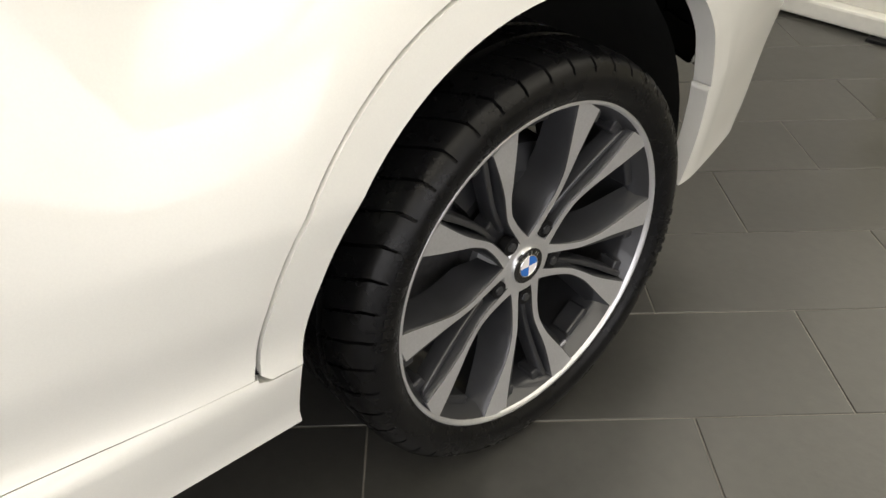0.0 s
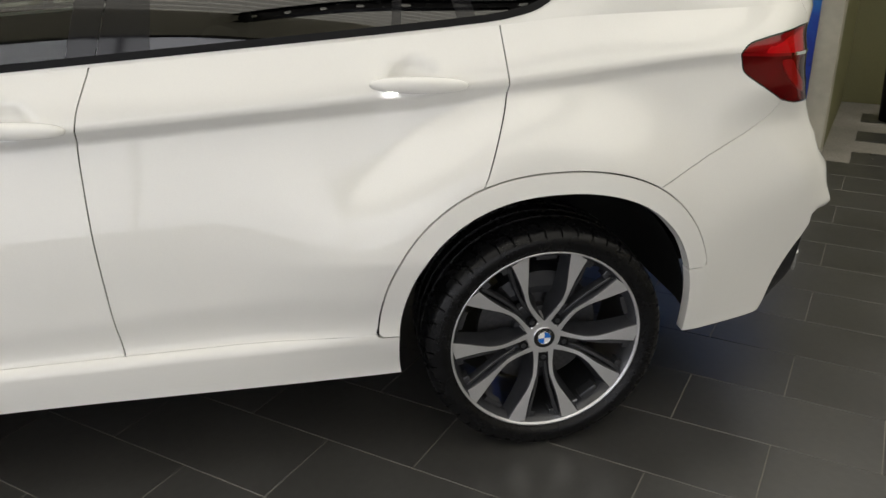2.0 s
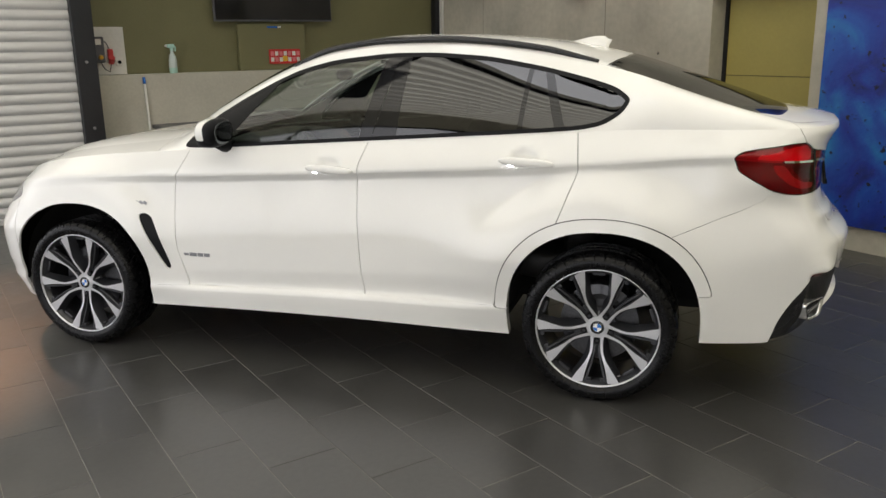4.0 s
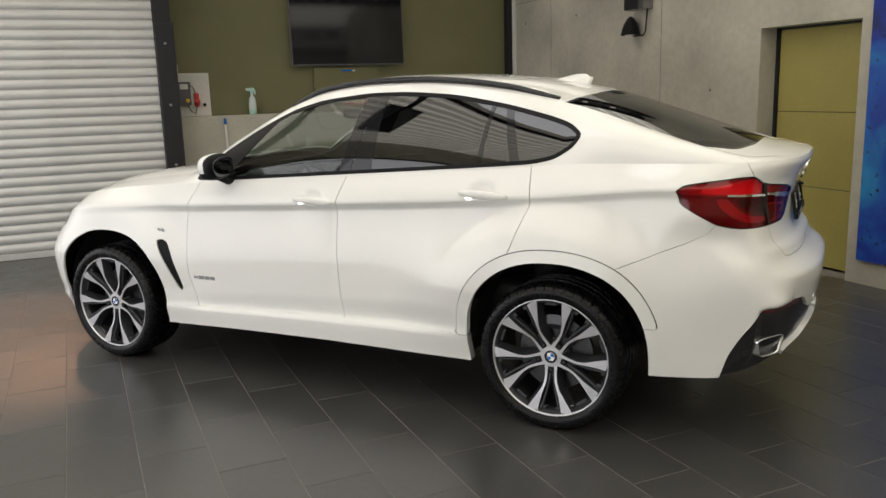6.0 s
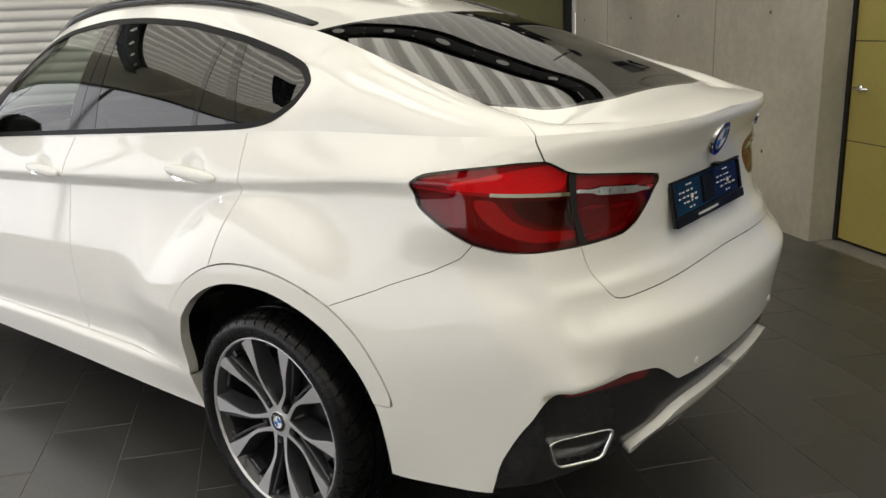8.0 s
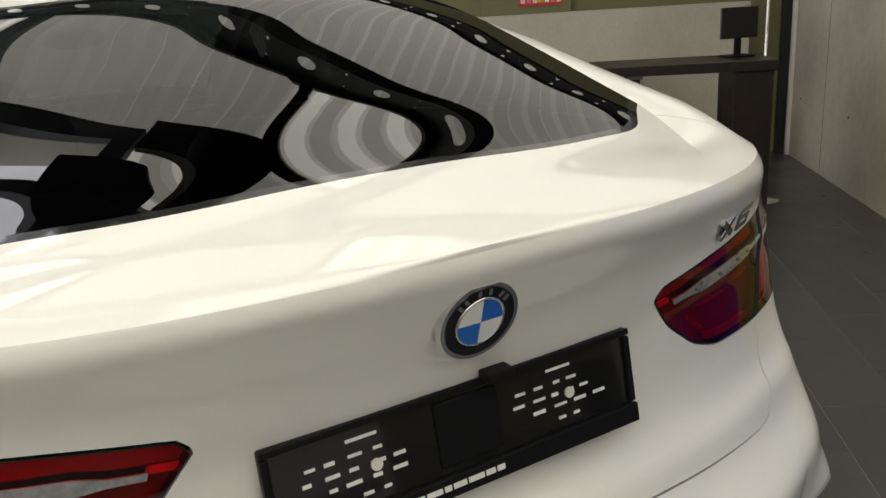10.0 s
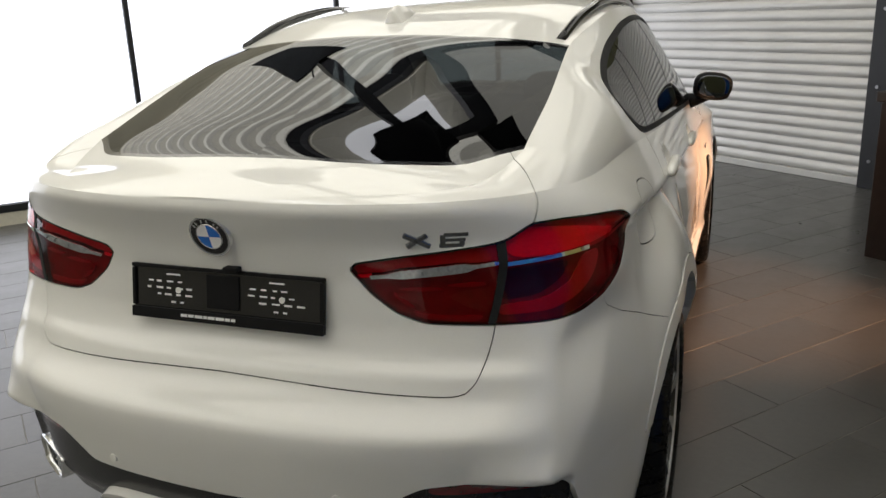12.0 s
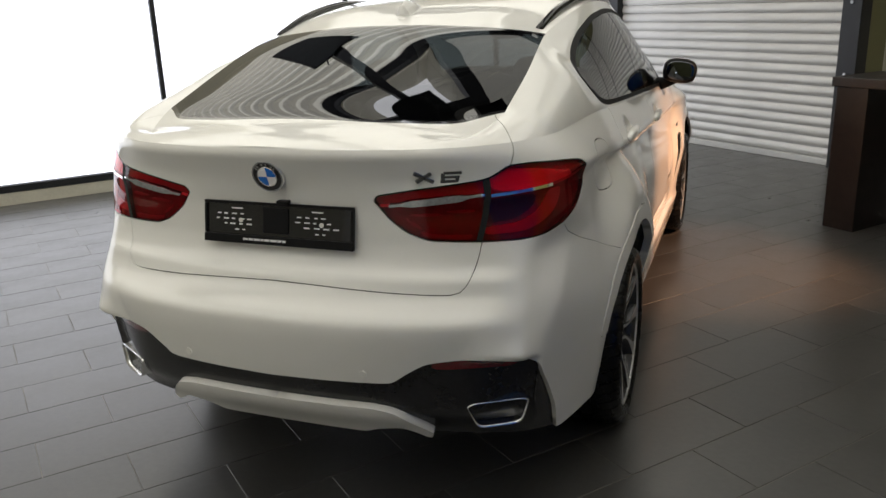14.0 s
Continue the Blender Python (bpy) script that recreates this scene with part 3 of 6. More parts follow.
        arc = np.concatenate([[0], np.cumsum(np.linalg.norm(np.diff(q[:, :2], axis=0), axis=1))])
        s_ = abs(arc - np.interp(fold, th, arc[:len(th)]))
        flank_side = ease((q[:, 1] + 0.93) / 0.09)
        under = (1 - flank_side) * ease((z - 0.640) / 0.03) + flank_side * ease((z - 0.25) / 0.35)
        lip = (0.018 + 0.044 * np.clip((0.92 - z) / 0.26, 0, 1) + 0.026 * ease((0.74 - z) / 0.09)) * np.clip(1 - s_ / 0.19, 0, 1) * under * ease((1.03 - z) / 0.14)
        q[:, 0] += lip * 0.72
        q[:, 1] -= lip * 0.69
        # flat planes on both sides of that crease, crisp under the lamp and rounder further down
        xf, yf, x0 = FOLD_X(z), FOLD_Y(z), FOLD_SIDE(z)
        gap = q[:, 1] - yf
        round_off = 0.003 + 0.022 * ease((0.82 - z) / 0.14)
        a, b = xf + gap * (x0 - xf) / (-0.48 - yf), xf + gap * np.interp(z, (0.62, 0.70, 0.775, 0.83, 0.884, 0.94, 1.0), (0.36, 0.45, 0.52, 0.50, 0.48, 0.42, 0.36))
        plane = 0.5 * (a + b - np.sqrt((a - b) ** 2 + round_off ** 2)) + 0.25 * round_off
        over = q[:, 0] - plane
        cut = 0.5 * (over + np.sqrt(over ** 2 + (0.005 + 0.028 * ease((-0.01 - gap) / 0.12)) ** 2))
        q[:, 0] -= cut * ease((-0.40 - q[:, 1]) / 0.14) * ease((1.08 - z) / 0.14) * ease((q[:, 0] - 0.55) / 0.12)
        P[:, j] = q
    ref = P[:, int(np.argmin(abs(P[len(th) // 2, :, 2] - 1.13)))]
    way = np.concatenate([[0], np.cumsum(np.linalg.norm(np.diff(ref[:, :2], axis=0), axis=1))])
    return P, way


ROOF_SIDE = curve((3.8, 0.865), (3.5, 0.985), (3.2, 1.07), (2.9, 1.12), (2.5, 1.165), (2.34, 1.19), (2.25, 1.245), (2.1, 1.335), (1.92, 1.43), (1.75, 1.512), (1.6, 1.574), (1.42, 1.626),
                  (1.09, 1.661), (0.85, 1.663), (0.58, 1.646), (0.3, 1.605), (0.18, 1.582), (0.04, 1.553), (-0.045, 1.532), (-0.16, 1.497), (-0.28, 1.460), (-0.39, 1.422), (-0.49, 1.386), (-0.585, 1.356),
                  (-0.65, 1.338), (-0.75, 1.318), (-0.85, 1.302), (-1.07, 1.2885), soft=0.045)
ROOF_MID = curve((3.8, 0.875), (3.5, 1.03), (3.2, 1.12), (2.9, 1.17), (2.6, 1.205), (2.42, 1.235), (2.2, 1.365), (2.0, 1.48), (1.8, 1.58), (1.6, 1.655), (1.4, 1.70), (1.1, 1.725), (0.8, 1.72),
                 (0.4, 1.69), (0.1, 1.64), (-0.05, 1.603), (-0.33, 1.511), (-0.6, 1.4190), (-0.845, 1.3335), (-0.885, 1.325), (-0.95, 1.316), (-1.07, 1.2895), soft=0.035)
ROOF_HALF = curve((3.8, 0.5), (3.2, 0.68), (2.5, 0.72), (2.3, 0.71), (2.0, 0.675), (1.6, 0.65), (1.1, 0.655), (0.6, 0.645), (0.25, 0.624), (0.04, 0.614), (-0.05, 0.620), (-0.2, 0.631), (-0.4, 0.640), (-0.55, 0.640), (-0.65, 0.642), (-0.8, 0.665), (-1.07, 0.70), soft=0.05)

GLASS_BOW = curve((3.8, 0.185), (0.05, 0.185), (-0.15, 0.165), (-0.5, 0.156), (-0.65, 0.150), (-0.85, 0.128), (-1.07, 0.12), soft=0.10)


def cap(P):
    """The greenhouse, roof, bonnet and boot lid above the flank's upper edge: a side sheet and a top sheet."""
    edge = P[:, -1]
    y, xt, zt = edge[:, 1], edge[:, 0], edge[:, 2]
    zw, zr = ROOF_SIDE(y), ROOF_MID(y)
    zw, zr = np.maximum(zw, zt + 0.0006), np.maximum(zr, zt + 0.0012)
    xw = np.minimum(ROOF_HALF(y), xt * 0.80)
    # the rear window is bowed evenly, the roof is flat with rounded edges
    flat = ease((0.30 - y) / 0.30)
    pane = flat * ease((y + 0.92) / 0.12)
    zw = np.maximum(zw + pane * (zr - GLASS_BOW(y) * xw ** 2 - zw), zt + 0.0006)
    ks = np.linspace(0, 1, 22)
    S = np.zeros((len(y), len(ks), 3))
    bow = 0.040 * ease((zw - zt) / 0.3)
    haunch = ease((-0.02 - y) / 0.25) * ease((y + 0.98) / 0.35)
    for j, k in enumerate(ks):
        S[:, j] = np.stack([xt + (xw - xt) * k + bow * 4 * k * (1 - k) * 0.8, y, zt + (zw - zt) * k + bow * 4 * k * (1 - k) * 0.35], 1)
        S[:, j] += np.stack([haunch * 0.020, y * 0, haunch * 0.028], 1) * 4 * k * (1 - k)
    T = np.zeros((len(y), 30, 3))
    for j, k in enumerate(1 - np.linspace(0, 1, 30) ** 1.4):
        T[:, j] = np.stack([xw * k, y, zr - (zr - zw) * ((1 - flat) * (0.22 * k ** 2 + 0.78 * k ** 4.5) + flat * k ** 2)], 1)
    return S, T


class Sheet:
    """Faces cut out of a surface: points with two flat coordinates each, by which they are cut."""

    def __init__(self, pts, q, faces):
        self.p, self.q, self.f = pts, q, faces

    def cut(self, d):
        """The pieces where d is negative, and where it is positive; d holds a value for each point."""
        return self.half(d), self.half(-d)

    def half(self, d):
        p, q, ds, faces, made = [self.p], [self.q], d, [], {}
        extra_p, extra_q = [], []
        n = len(self.p)
        inside = ds < 0
        for f in self.f:
            k = sum(inside[i] for i in f)
            if k == len(f):
                faces.append(f)
            elif k:
                out = []
                for a, b in zip(f, f[1:] + f[:1]):
                    if inside[a]:
                        out.append(a)
                    if inside[a] != inside[b]:
                        key = (a, b) if a < b else (b, a)
                        if key not in made:
                            i, j = key
                            t = ds[i] / (ds[i] - ds[j])
                            made[key] = n + len(extra_p)
                            extra_p.append(self.p[i] * (1 - t) + self.p[j] * t)
                            extra_q.append(self.q[i] * (1 - t) + self.q[j] * t)
                        out.append(made[key])
                if len(out) >= 3:
                    faces.append(tuple(out))
        P_ = np.vstack([self.p] + ([np.array(extra_p)] if extra_p else []))
        Q_ = np.vstack([self.q] + ([np.array(extra_q)] if extra_q else []))
        used = sorted({i for f in faces for i in f})
        back = {i: j for j, i in enumerate(used)}
        return Sheet(P_[used] if used else P_[:0], Q_[used] if used else Q_[:0], [tuple(back[i] for i in f) for f in faces])

    def carve(self, dist, gap=0.002):
        """A panel (where dist is negative) and what is left, parted by a gap."""
        d = dist(self)
        inner = self.half(d + gap)
        return inner, self.half(-(d - gap))

    def build(self, name, mat, parent, side, label="", depth=0.012, push=0.0):
        """The panel as a mesh with turned-in edges, on the side given by the sign of x."""
        p = self.p.copy()
        nrm = np.zeros_like(p)
        for f in self.f:
            v = p[list(f)]
            n = np.cross(v[1] - v[0], v[2] - v[0]) if len(f) == 3 else np.cross(v[2] - v[0], v[3] - v[1])
            for i in f:
                nrm[i] += n
        nrm /= np.maximum(np.linalg.norm(nrm, axis=1, keepdims=True), 1e-12)
        p = p + nrm * push
        faces = list(self.f)
        count = {}
        for f in faces:
            for a, b in zip(f, f[1:] + f[:1]):
                count[(a, b)] = 1
        rim = [(a, b) for (a, b) in count if (b, a) not in count and not (abs(p[a][0]) < 1e-5 and abs(p[b][0]) < 1e-5)]
        verts = [tuple(v) for v in p]
        if depth:
            made = {}
            for a, b in rim:
                for i in (a, b):
                    if i not in made:
                        made[i] = len(verts)
                        verts += [tuple(p[i]), tuple(p[i] - nrm[i] * depth)]
                faces.append((made[b], made[a], made[a] + 1, made[b] + 1))
        verts = [(x * side, y, z) for x, y, z in verts]
        if side < 0:
            faces = [f[::-1] for f in faces]
        return from_arrays(name, verts, faces, mat, parent, label)


def grid_sheet(G, way=None, flip=False):
    c, r = G.shape[:2]
    ids = np.arange(c * r).reshape(c, r)
    fs = []
    for i in range(c - 1):
        for j in range(r - 1):
            f = (int(ids[i, j]), int(ids[i, j + 1]), int(ids[i + 1, j + 1]), int(ids[i + 1, j]))
            fs.append(f[::-1] if flip else f)
    a = np.repeat(way if way is not None else np.zeros(c), r)
    p = G.reshape(-1, 3)
    return Sheet(p.copy(), np.stack([a, p[:, 2]], 1), fs)


def poly_dist(pts, poly):
    """Signed distance of flat points from a closed outline, negative inside."""
    P, A = pts[:, None, :], np.array(poly)[None]
    B = np.roll(A, -1, axis=1)
    d = B - A
    t = np.clip(((P - A) * d).sum(2) / np.maximum((d * d).sum(2), 1e-12), 0, 1)
    dist = np.sqrt((((P - A) - t[..., None] * d) ** 2).sum(2)).min(1)
    cond = ((A[..., 1] > P[..., 1]) != (B[..., 1] > P[..., 1]))
    cross = A[..., 0] + (P[..., 1] - A[..., 1]) * d[..., 0] / np.where(abs(d[..., 1]) < 1e-12, 1e-12, d[..., 1])
    inside = (cond & (P[..., 0] < cross)).sum(1) % 2 == 1
    return np.where(inside, -dist, dist)


def rounded(poly, n=6, k=0.35, most=9.0):
    """An outline with its corners rounded off, by k of the way to the next corner and at most so far."""
    out = []
    m = len(poly)
    for i, c in enumerate(poly):
        a, b = poly[i - 1], poly[(i + 1) % m]
        ka, kb = (min(k, most / max(math.dist(c, o), 1e-6)) for o in (a, b))
        p = [c[j] + (a[j] - c[j]) * ka for j in (0, 1)]
        q = [c[j] + (b[j] - c[j]) * kb for j in (0, 1)]
        for t in np.linspace(0, 1, n):
            out.append(tuple((1 - t) ** 2 * p[j] + 2 * t * (1 - t) * c[j] + t * t * q[j] for j in (0, 1)))
    return out


def in_yz(poly):
    return lambda s: poly_dist(s.p[:, 1:3], poly)


def in_wrap(poly):
    return lambda s: poly_dist(s.q, poly)


def ring(centre, radius, n=2.3):
    """A wheel arch: a circle, slightly squared."""
    return lambda s: (abs(s.p[:, 1] - centre[0]) ** n + abs(s.p[:, 2] - centre[1]) ** n) ** (1 / n) - radius


car = holder("car", pose(0, 0, 0), "parked white pearl sport utility coupe on polished grey alloy wheels", "car")
P, WAY = flank()
SIDE_SHEET, TOP_SHEET = cap(P)
LOWER = grid_sheet(P, WAY, flip=True)
UPPER = grid_sheet(SIDE_SHEET, WAY, flip=True)
ROOF = grid_sheet(TOP_SHEET, WAY, flip=True)

LAMP = rounded([(0.326, 1.124), (0.347, 1.142), (0.483, 1.162), (0.703, 1.187), (0.79, 1.223), (0.865, 1.223), (0.998, 1.209), (1.07, 1.197), (1.106, 1.172), (1.095, 1.115), (1.035, 1.073), (0.955, 1.022),
                (0.88, 1.004), (0.626, 0.999), (0.465, 1.003), (0.405, 1.025), (0.353, 1.07)], 4, 0.2)
TAILGATE = rounded([(-0.2, 1.40), (0.8625, 1.40), (0.8625, 1.285), (0.846, 1.263), (0.792, 1.22), (0.715, 1.18), (0.627, 1.00), (0.620, 0.946), (0.616, 0.885), (0.600, 0.859), (0.57, 0.852), (0.42, 0.856), (0.15, 0.866), (-0.2, 0.871)], 5, 0.28)
BUMPER = [(-0.2, 0.92), (0.50, 0.92), (0.60, 1.06), (0.90, 1.06), (0.955, 1.022), (1.0, 0.985), (1.093, 0.942), (1.284, 0.873), (1.42, 0.823), (1.70, 0.73), (1.70, 0.20), (-0.2, 0.2)]
INSERT = rounded([(-0.2, 0.567), (0.40, 0.578), (0.452, 0.581), (0.481, 0.605), (0.548, 0.652), (0.60, 0.660), (0.68, 0.666), (0.75, 0.660), (0.81, 0.637), (0.852, 0.597), (0.874, 0.545), (0.881, 0.50), (0.884, 0.44), (0.860, 0.345), (0.85, 0.15), (-0.2, 0.15)], 4, 0.3)
REFLECTOR = rounded([(0.556, 0.649), (0.60, 0.657), (0.68, 0.662), (0.745, 0.655), (0.79, 0.641), (0.775, 0.617), (0.69, 0.625), (0.565, 0.626)], 3, 0.25)
DIFFUSER = rounded([(-0.2, 0.492), (0.36, 0.494), (0.425, 0.480), (0.452, 0.457), (0.505, 0.375), (0.475, 0.355), (0.42, 0.405), (0.33, 0.388), (0.27, 0.362), (-0.2, 0.36)], 3, 0.2)
FRONT_DOOR = rounded([(2.08, 1.45), (2.20, 1.12), (2.29, 0.96), (2.285, 0.61), (2.23, 0.44), (2.22, 0.33), (1.186, 0.33), (1.188, 0.43), (1.201, 0.55), (1.214, 0.80), (1.220, 1.0), (1.203, 1.10), (1.158, 1.21), (1.158, 1.45)], 4, 0.25, 0.05)
REAR_DOOR = rounded([(1.158, 1.45), (1.158, 1.21), (1.203, 1.10), (1.220, 1.0), (1.214, 0.80), (1.201, 0.55), (1.188, 0.43), (1.186, 0.33), (0.50, 0.33), (0.50, 0.44), (0.475, 0.52), (0.375, 0.705), (0.205, 0.842), (0.112, 1.10), (0.125, 1.24), (0.14, 1.45)], 4, 0.18, 0.05)
VENT = rounded([(2.50, 0.795), (2.455, 0.80), (2.415, 0.775), (2.325, 0.51), (2.335, 0.485), (2.36, 0.50)], 4, 0.3)
GREENHOUSE = rounded([(2.26, 1.150), (2.05, 1.153), (1.16, 1.208), (0.15, 1.270), (0.02, 1.296), (-0.065, 1.35), (-0.102, 1.412), (-0.03, 1.462), (0.08, 1.497), (0.3, 1.553), (0.58, 1.606), (0.85, 1.627),
                      (1.09, 1.627), (1.40, 1.596), (1.60, 1.548), (1.75, 1.488), (1.92, 1.405), (2.10, 1.30)], 4, 0.3)


def band(y0, z0, y1, z1, half, half_top=None):
    """A straight strip across the side windows."""
    def f(s):
        t = (s.p[:, 2] - z0) / (z1 - z0)
        return abs(s.p[:, 1] - (y0 + (y1 - y0) * t)) - (half + ((half_top or half) - half) * t)
    return f


def carve_body(side):
    low = LOWER
    low = low.half(-(ring(REAR, 0.448)(low)))
    low = low.half(-(ring((FRONT[0], FRONT[1]), 0.45)(low)))
    # dark liner just inside the skin, so that the joints are deep and dark
    shell = low.half(-(ring(REAR, 0.485)(low)))
    shell = shell.half(-(ring(FRONT, 0.485)(shell)))
    shell = shell.half(Z_LINES[0](shell.p[:, 1]) + 0.03 - shell.p[:, 2])
    shell.build("inner_shell", DARK_GAP, car, side, depth=0, push=-0.022)
    # tail lamp
    lamp, low = low.carve(in_wrap(LAMP), 0.0015)
    lens = lamp.half(in_wrap(LAMP)(lamp) + 0.0030)
    rim = lamp.half(-(in_wrap(LAMP)(lamp) + 0.0030))
    lamp_ob = rim.build("tail_lamp", BLACK_GLOSS, car, side, "red tail lamp with a clear strip across it")
    split = lambda s: abs(s.q[:, 0] - (0.623 + 0.43 * (s.q[:, 1] - 1.009))) - 0.0095
    joint, lens = lens.carve(split, 0)
    joint.build("lamp_joint", DARK_GAP, lamp_ob, side, depth=0.014, push=0.001)
    line = lambda s: np.where(s.q[:, 0] < 0.672, 1.107 + 0.11 * (s.q[:, 0] - 0.351), 1.138 + 0.055 * (s.q[:, 0] - 0.685))
    thick = lambda s: np.where(s.q[:, 0] < 0.672, 0.004 + 0.006 * ease((s.q[:, 0] - 0.40) / 0.05) * ease((0.62 - s.q[:, 0]) / 0.03), 0.0044)
    top = lens.half(-(s_line(lens, line) - thick(lens)))
    rest = lens.half(s_line(lens, line) - thick(lens))
    strip = rest.half(-(s_line(rest, line) + thick(rest)))
    bottom = rest.half(s_line(rest, line) + thick(rest))
    # the outer upper lens has a bright chamber with a darker rim above it
    glow_up = top.half(in_wrap(rounded([(0.71, 1.20), (0.76, 1.212), (0.85, 1.206), (0.93, 1.192), (0.99, 1.178), (1.01, 1.158), (0.93, 1.152), (0.70, 1.146)], 4, 0.3))(top))
    dim_up = top.half(-in_wrap(rounded([(0.71, 1.20), (0.76, 1.212), (0.85, 1.206), (0.93, 1.192), (0.99, 1.178), (1.01, 1.158), (0.93, 1.152), (0.70, 1.146)], 4, 0.3))(top))
    glow_up.build("upper_chamber", LAMP_BRIGHT, lamp_ob, side, depth=0.006, push=-0.010)
    dim_up.build("upper_reflector", LAMP_MID, lamp_ob, side, depth=0, push=-0.014)
    clear = strip.half(abs(strip.q[:, 0] - 0.632) - 0.262)
    ends = strip.half(-(abs(strip.q[:, 0] - 0.632) - 0.262))
    ends.half(ends.q[:, 0] - 0.7).build("strip_end", LAMP_BRIGHT, lamp_ob, side, depth=0.004, push=-0.008)
    ends.half(0.7 - ends.q[:, 0]).build("strip_end", LAMP_MID, lamp_ob, side, depth=0, push=-0.010)
    inner_strip = clear.half(clear.q[:, 0] - 0.66)
    inner_strip.build("clear_strip", CLEAR_LENS, lamp_ob, side, depth=0.004, push=0.002)
    clear.half(0.66 - clear.q[:, 0]).build("chrome_strip", CHROME, lamp_ob, side, depth=0.004, push=0.002)
    for k in range(9):
        w0 = 0.435 + k * 0.02
        inner_strip.half(np.maximum(abs(inner_strip.q[:, 0] - w0) - 0.0035, abs(s_line(inner_strip, line)) - 0.006)).build("led_cell", GREY_PLASTIC, lamp_ob, side, depth=0.003, push=0.0045)
    guide = rounded([(0.945, 1.137), (0.920, 1.095), (0.860, 1.046), (0.79, 1.026), (0.64, 1.018), (0.64, 1.042), (0.76, 1.052), (0.835, 1.082), (0.885, 1.135)], 4, 0.3)
    guide_in = rounded([(0.60, 1.006), (0.48, 1.008), (0.435, 1.022), (0.445, 1.030), (0.49, 1.020), (0.61, 1.021)], 4, 0.3)
    guide_line = rounded([(0.63, 1.089), (0.41, 1.070), (0.406, 1.079), (0.635, 1.099)], 3, 0.2)
    guide_slant = rounded([(0.395, 1.072), (0.44, 1.032), (0.452, 1.036), (0.408, 1.074)], 3, 0.2)
    for g, look_of in ((guide, LAMP_MID), (guide_in, LAMP_FAINT), (guide_line, LAMP_FAINT), (guide_slant, LAMP_FAINT)):
        bottom.half(in_wrap(g)(bottom)).build("light_guide", look_of, lamp_ob, side, depth=0.006, push=-0.009)
        bottom = bottom.half(-in_wrap(g)(bottom))
    chamber = rounded([(0.65, 1.052), (0.745, 1.062), (0.815, 1.094), (0.845, 1.132), (0.66, 1.122)], 4, 0.25)
    bottom.half(in_wrap(chamber)(bottom)).build("lamp_chamber", LAMP_BLACK, lamp_ob, side, depth=0, push=-0.018)
    bottom = bottom.half(-in_wrap(chamber)(bottom))
    bottom.build("lower_reflector", LAMP_DIM, lamp_ob, side, depth=0, push=-0.014)
    on_strip = abs(s_line(lens, line)) - thick(lens)
    in_clear = abs(lens.q[:, 0] - 0.632) - 0.262
    lens.half(-np.maximum(on_strip, in_clear)).build("red_cover", RED_COVER, lamp_ob, side, "glossy red lamp cover", depth=0)
    # boot lid, bumper
    flare, low = low.carve(lambda s: np.maximum(ring(REAR, 0.508)(s), np.where(s.p[:, 1] < 0, 0.55 - s.p[:, 2], 0.425 - s.p[:, 2])), 0.0022)
    flare.build("wheel_arch_trim", PAINT, car, side, push=0.003, depth=0.035)
    gate, low = low.carve(in_wrap(TAILGATE), 0.0014)
    gate.build("tailgate_panel", PAINT, car, side)
    bump, low = low.carve(in_wrap(BUMPER), 0.0010)
    insert, bump = bump.carve(in_wrap(INSERT), 0.001)
    bump_ob = bump.build("rear_bumper", PAINT, car, side, depth=0.035)
    refl, insert = insert.carve(in_wrap(REFLECTOR), 0.0008)
    refl.build("reflector", DARK_LENS, bump_ob, side, "dark red bumper reflector", push=-0.010)
    diff, insert = insert.carve(in_wrap(DIFFUSER), 0.001)
    diff.build("diffuser_trim", PAINT, bump_ob, side, depth=0.03, push=0.012)
    insert.build("bumper_insert", SATIN_BLACK, bump_ob, side, "black lower bumper insert", depth=0.02, push=-0.014)
    # doors, sill, wing vent
    sill, low = low.carve(lambda s: np.maximum(s.p[:, 2] - Z_LINES[1](s.p[:, 1]) - 0.012, abs(s.p[:, 1] - 1.43) - 1.03), 0.0004)
    sill.build("side_sill", PAINT, car, side, depth=0.05)
    fd, low = low.carve(in_yz(FRONT_DOOR), 0.0018)
    rd, low = low.carve(in_yz(REAR_DOOR), 0.0018)
    fd_ob = fd.build("front_door", PAINT, car, side)
    rd_ob = rd.build("rear_door", PAINT, car, side)
    vent, low = low.carve(in_yz(VENT), 0.001)
    vent.build("wing_vent", BLACK_TRIM, car, side, "black slanted air vent", push=-0.008, depth=0.01)
    head = rounded([(3.30, 0.86), (3.42, 0.93), (3.60, 0.93), (3.9, 0.86), (3.9, 0.76), (3.5, 0.78)], 4, 0.3)
    hl, low = low.carve(in_yz(head), 0.0015)
    hl.build("headlamp", CLEAR_LENS, car, side, "clear headlamp")
    fb, low = low.carve(lambda s: 3.33 + (0.86 - s.p[:, 2]) * 0.05 - s.p[:, 1] + np.maximum(s.p[:, 2] - 0.86, 0) * 40)
    fb.build("front_bumper", PAINT, car, side)
    if side > 0:
        flap, low = low.carve(in_yz(rounded([(-0.17, 1.20), (-0.40, 1.22), (-0.40, 1.04), (-0.17, 1.02)], 8, 0.45)), 0.002)
        flap.build("fuel_flap", PAINT, car, side)
    quarter = low.half(low.p[:, 1] - 1.3)
    wing = low.half(1.3 - low.p[:, 1])
    quarter.build("rear_quarter_panel", PAINT, car, side)
    wing.build("front_wing", PAINT, car, side)
    # greenhouse
    up = UPPER
    gh, up = up.carve(in_yz(GREENHOUSE), 0.0)
    inner = gh.half(in_yz(GREENHOUSE)(gh) + 0.019)
    frame_ = gh.half(-(in_yz(GREENHOUSE)(gh) + 0.019))
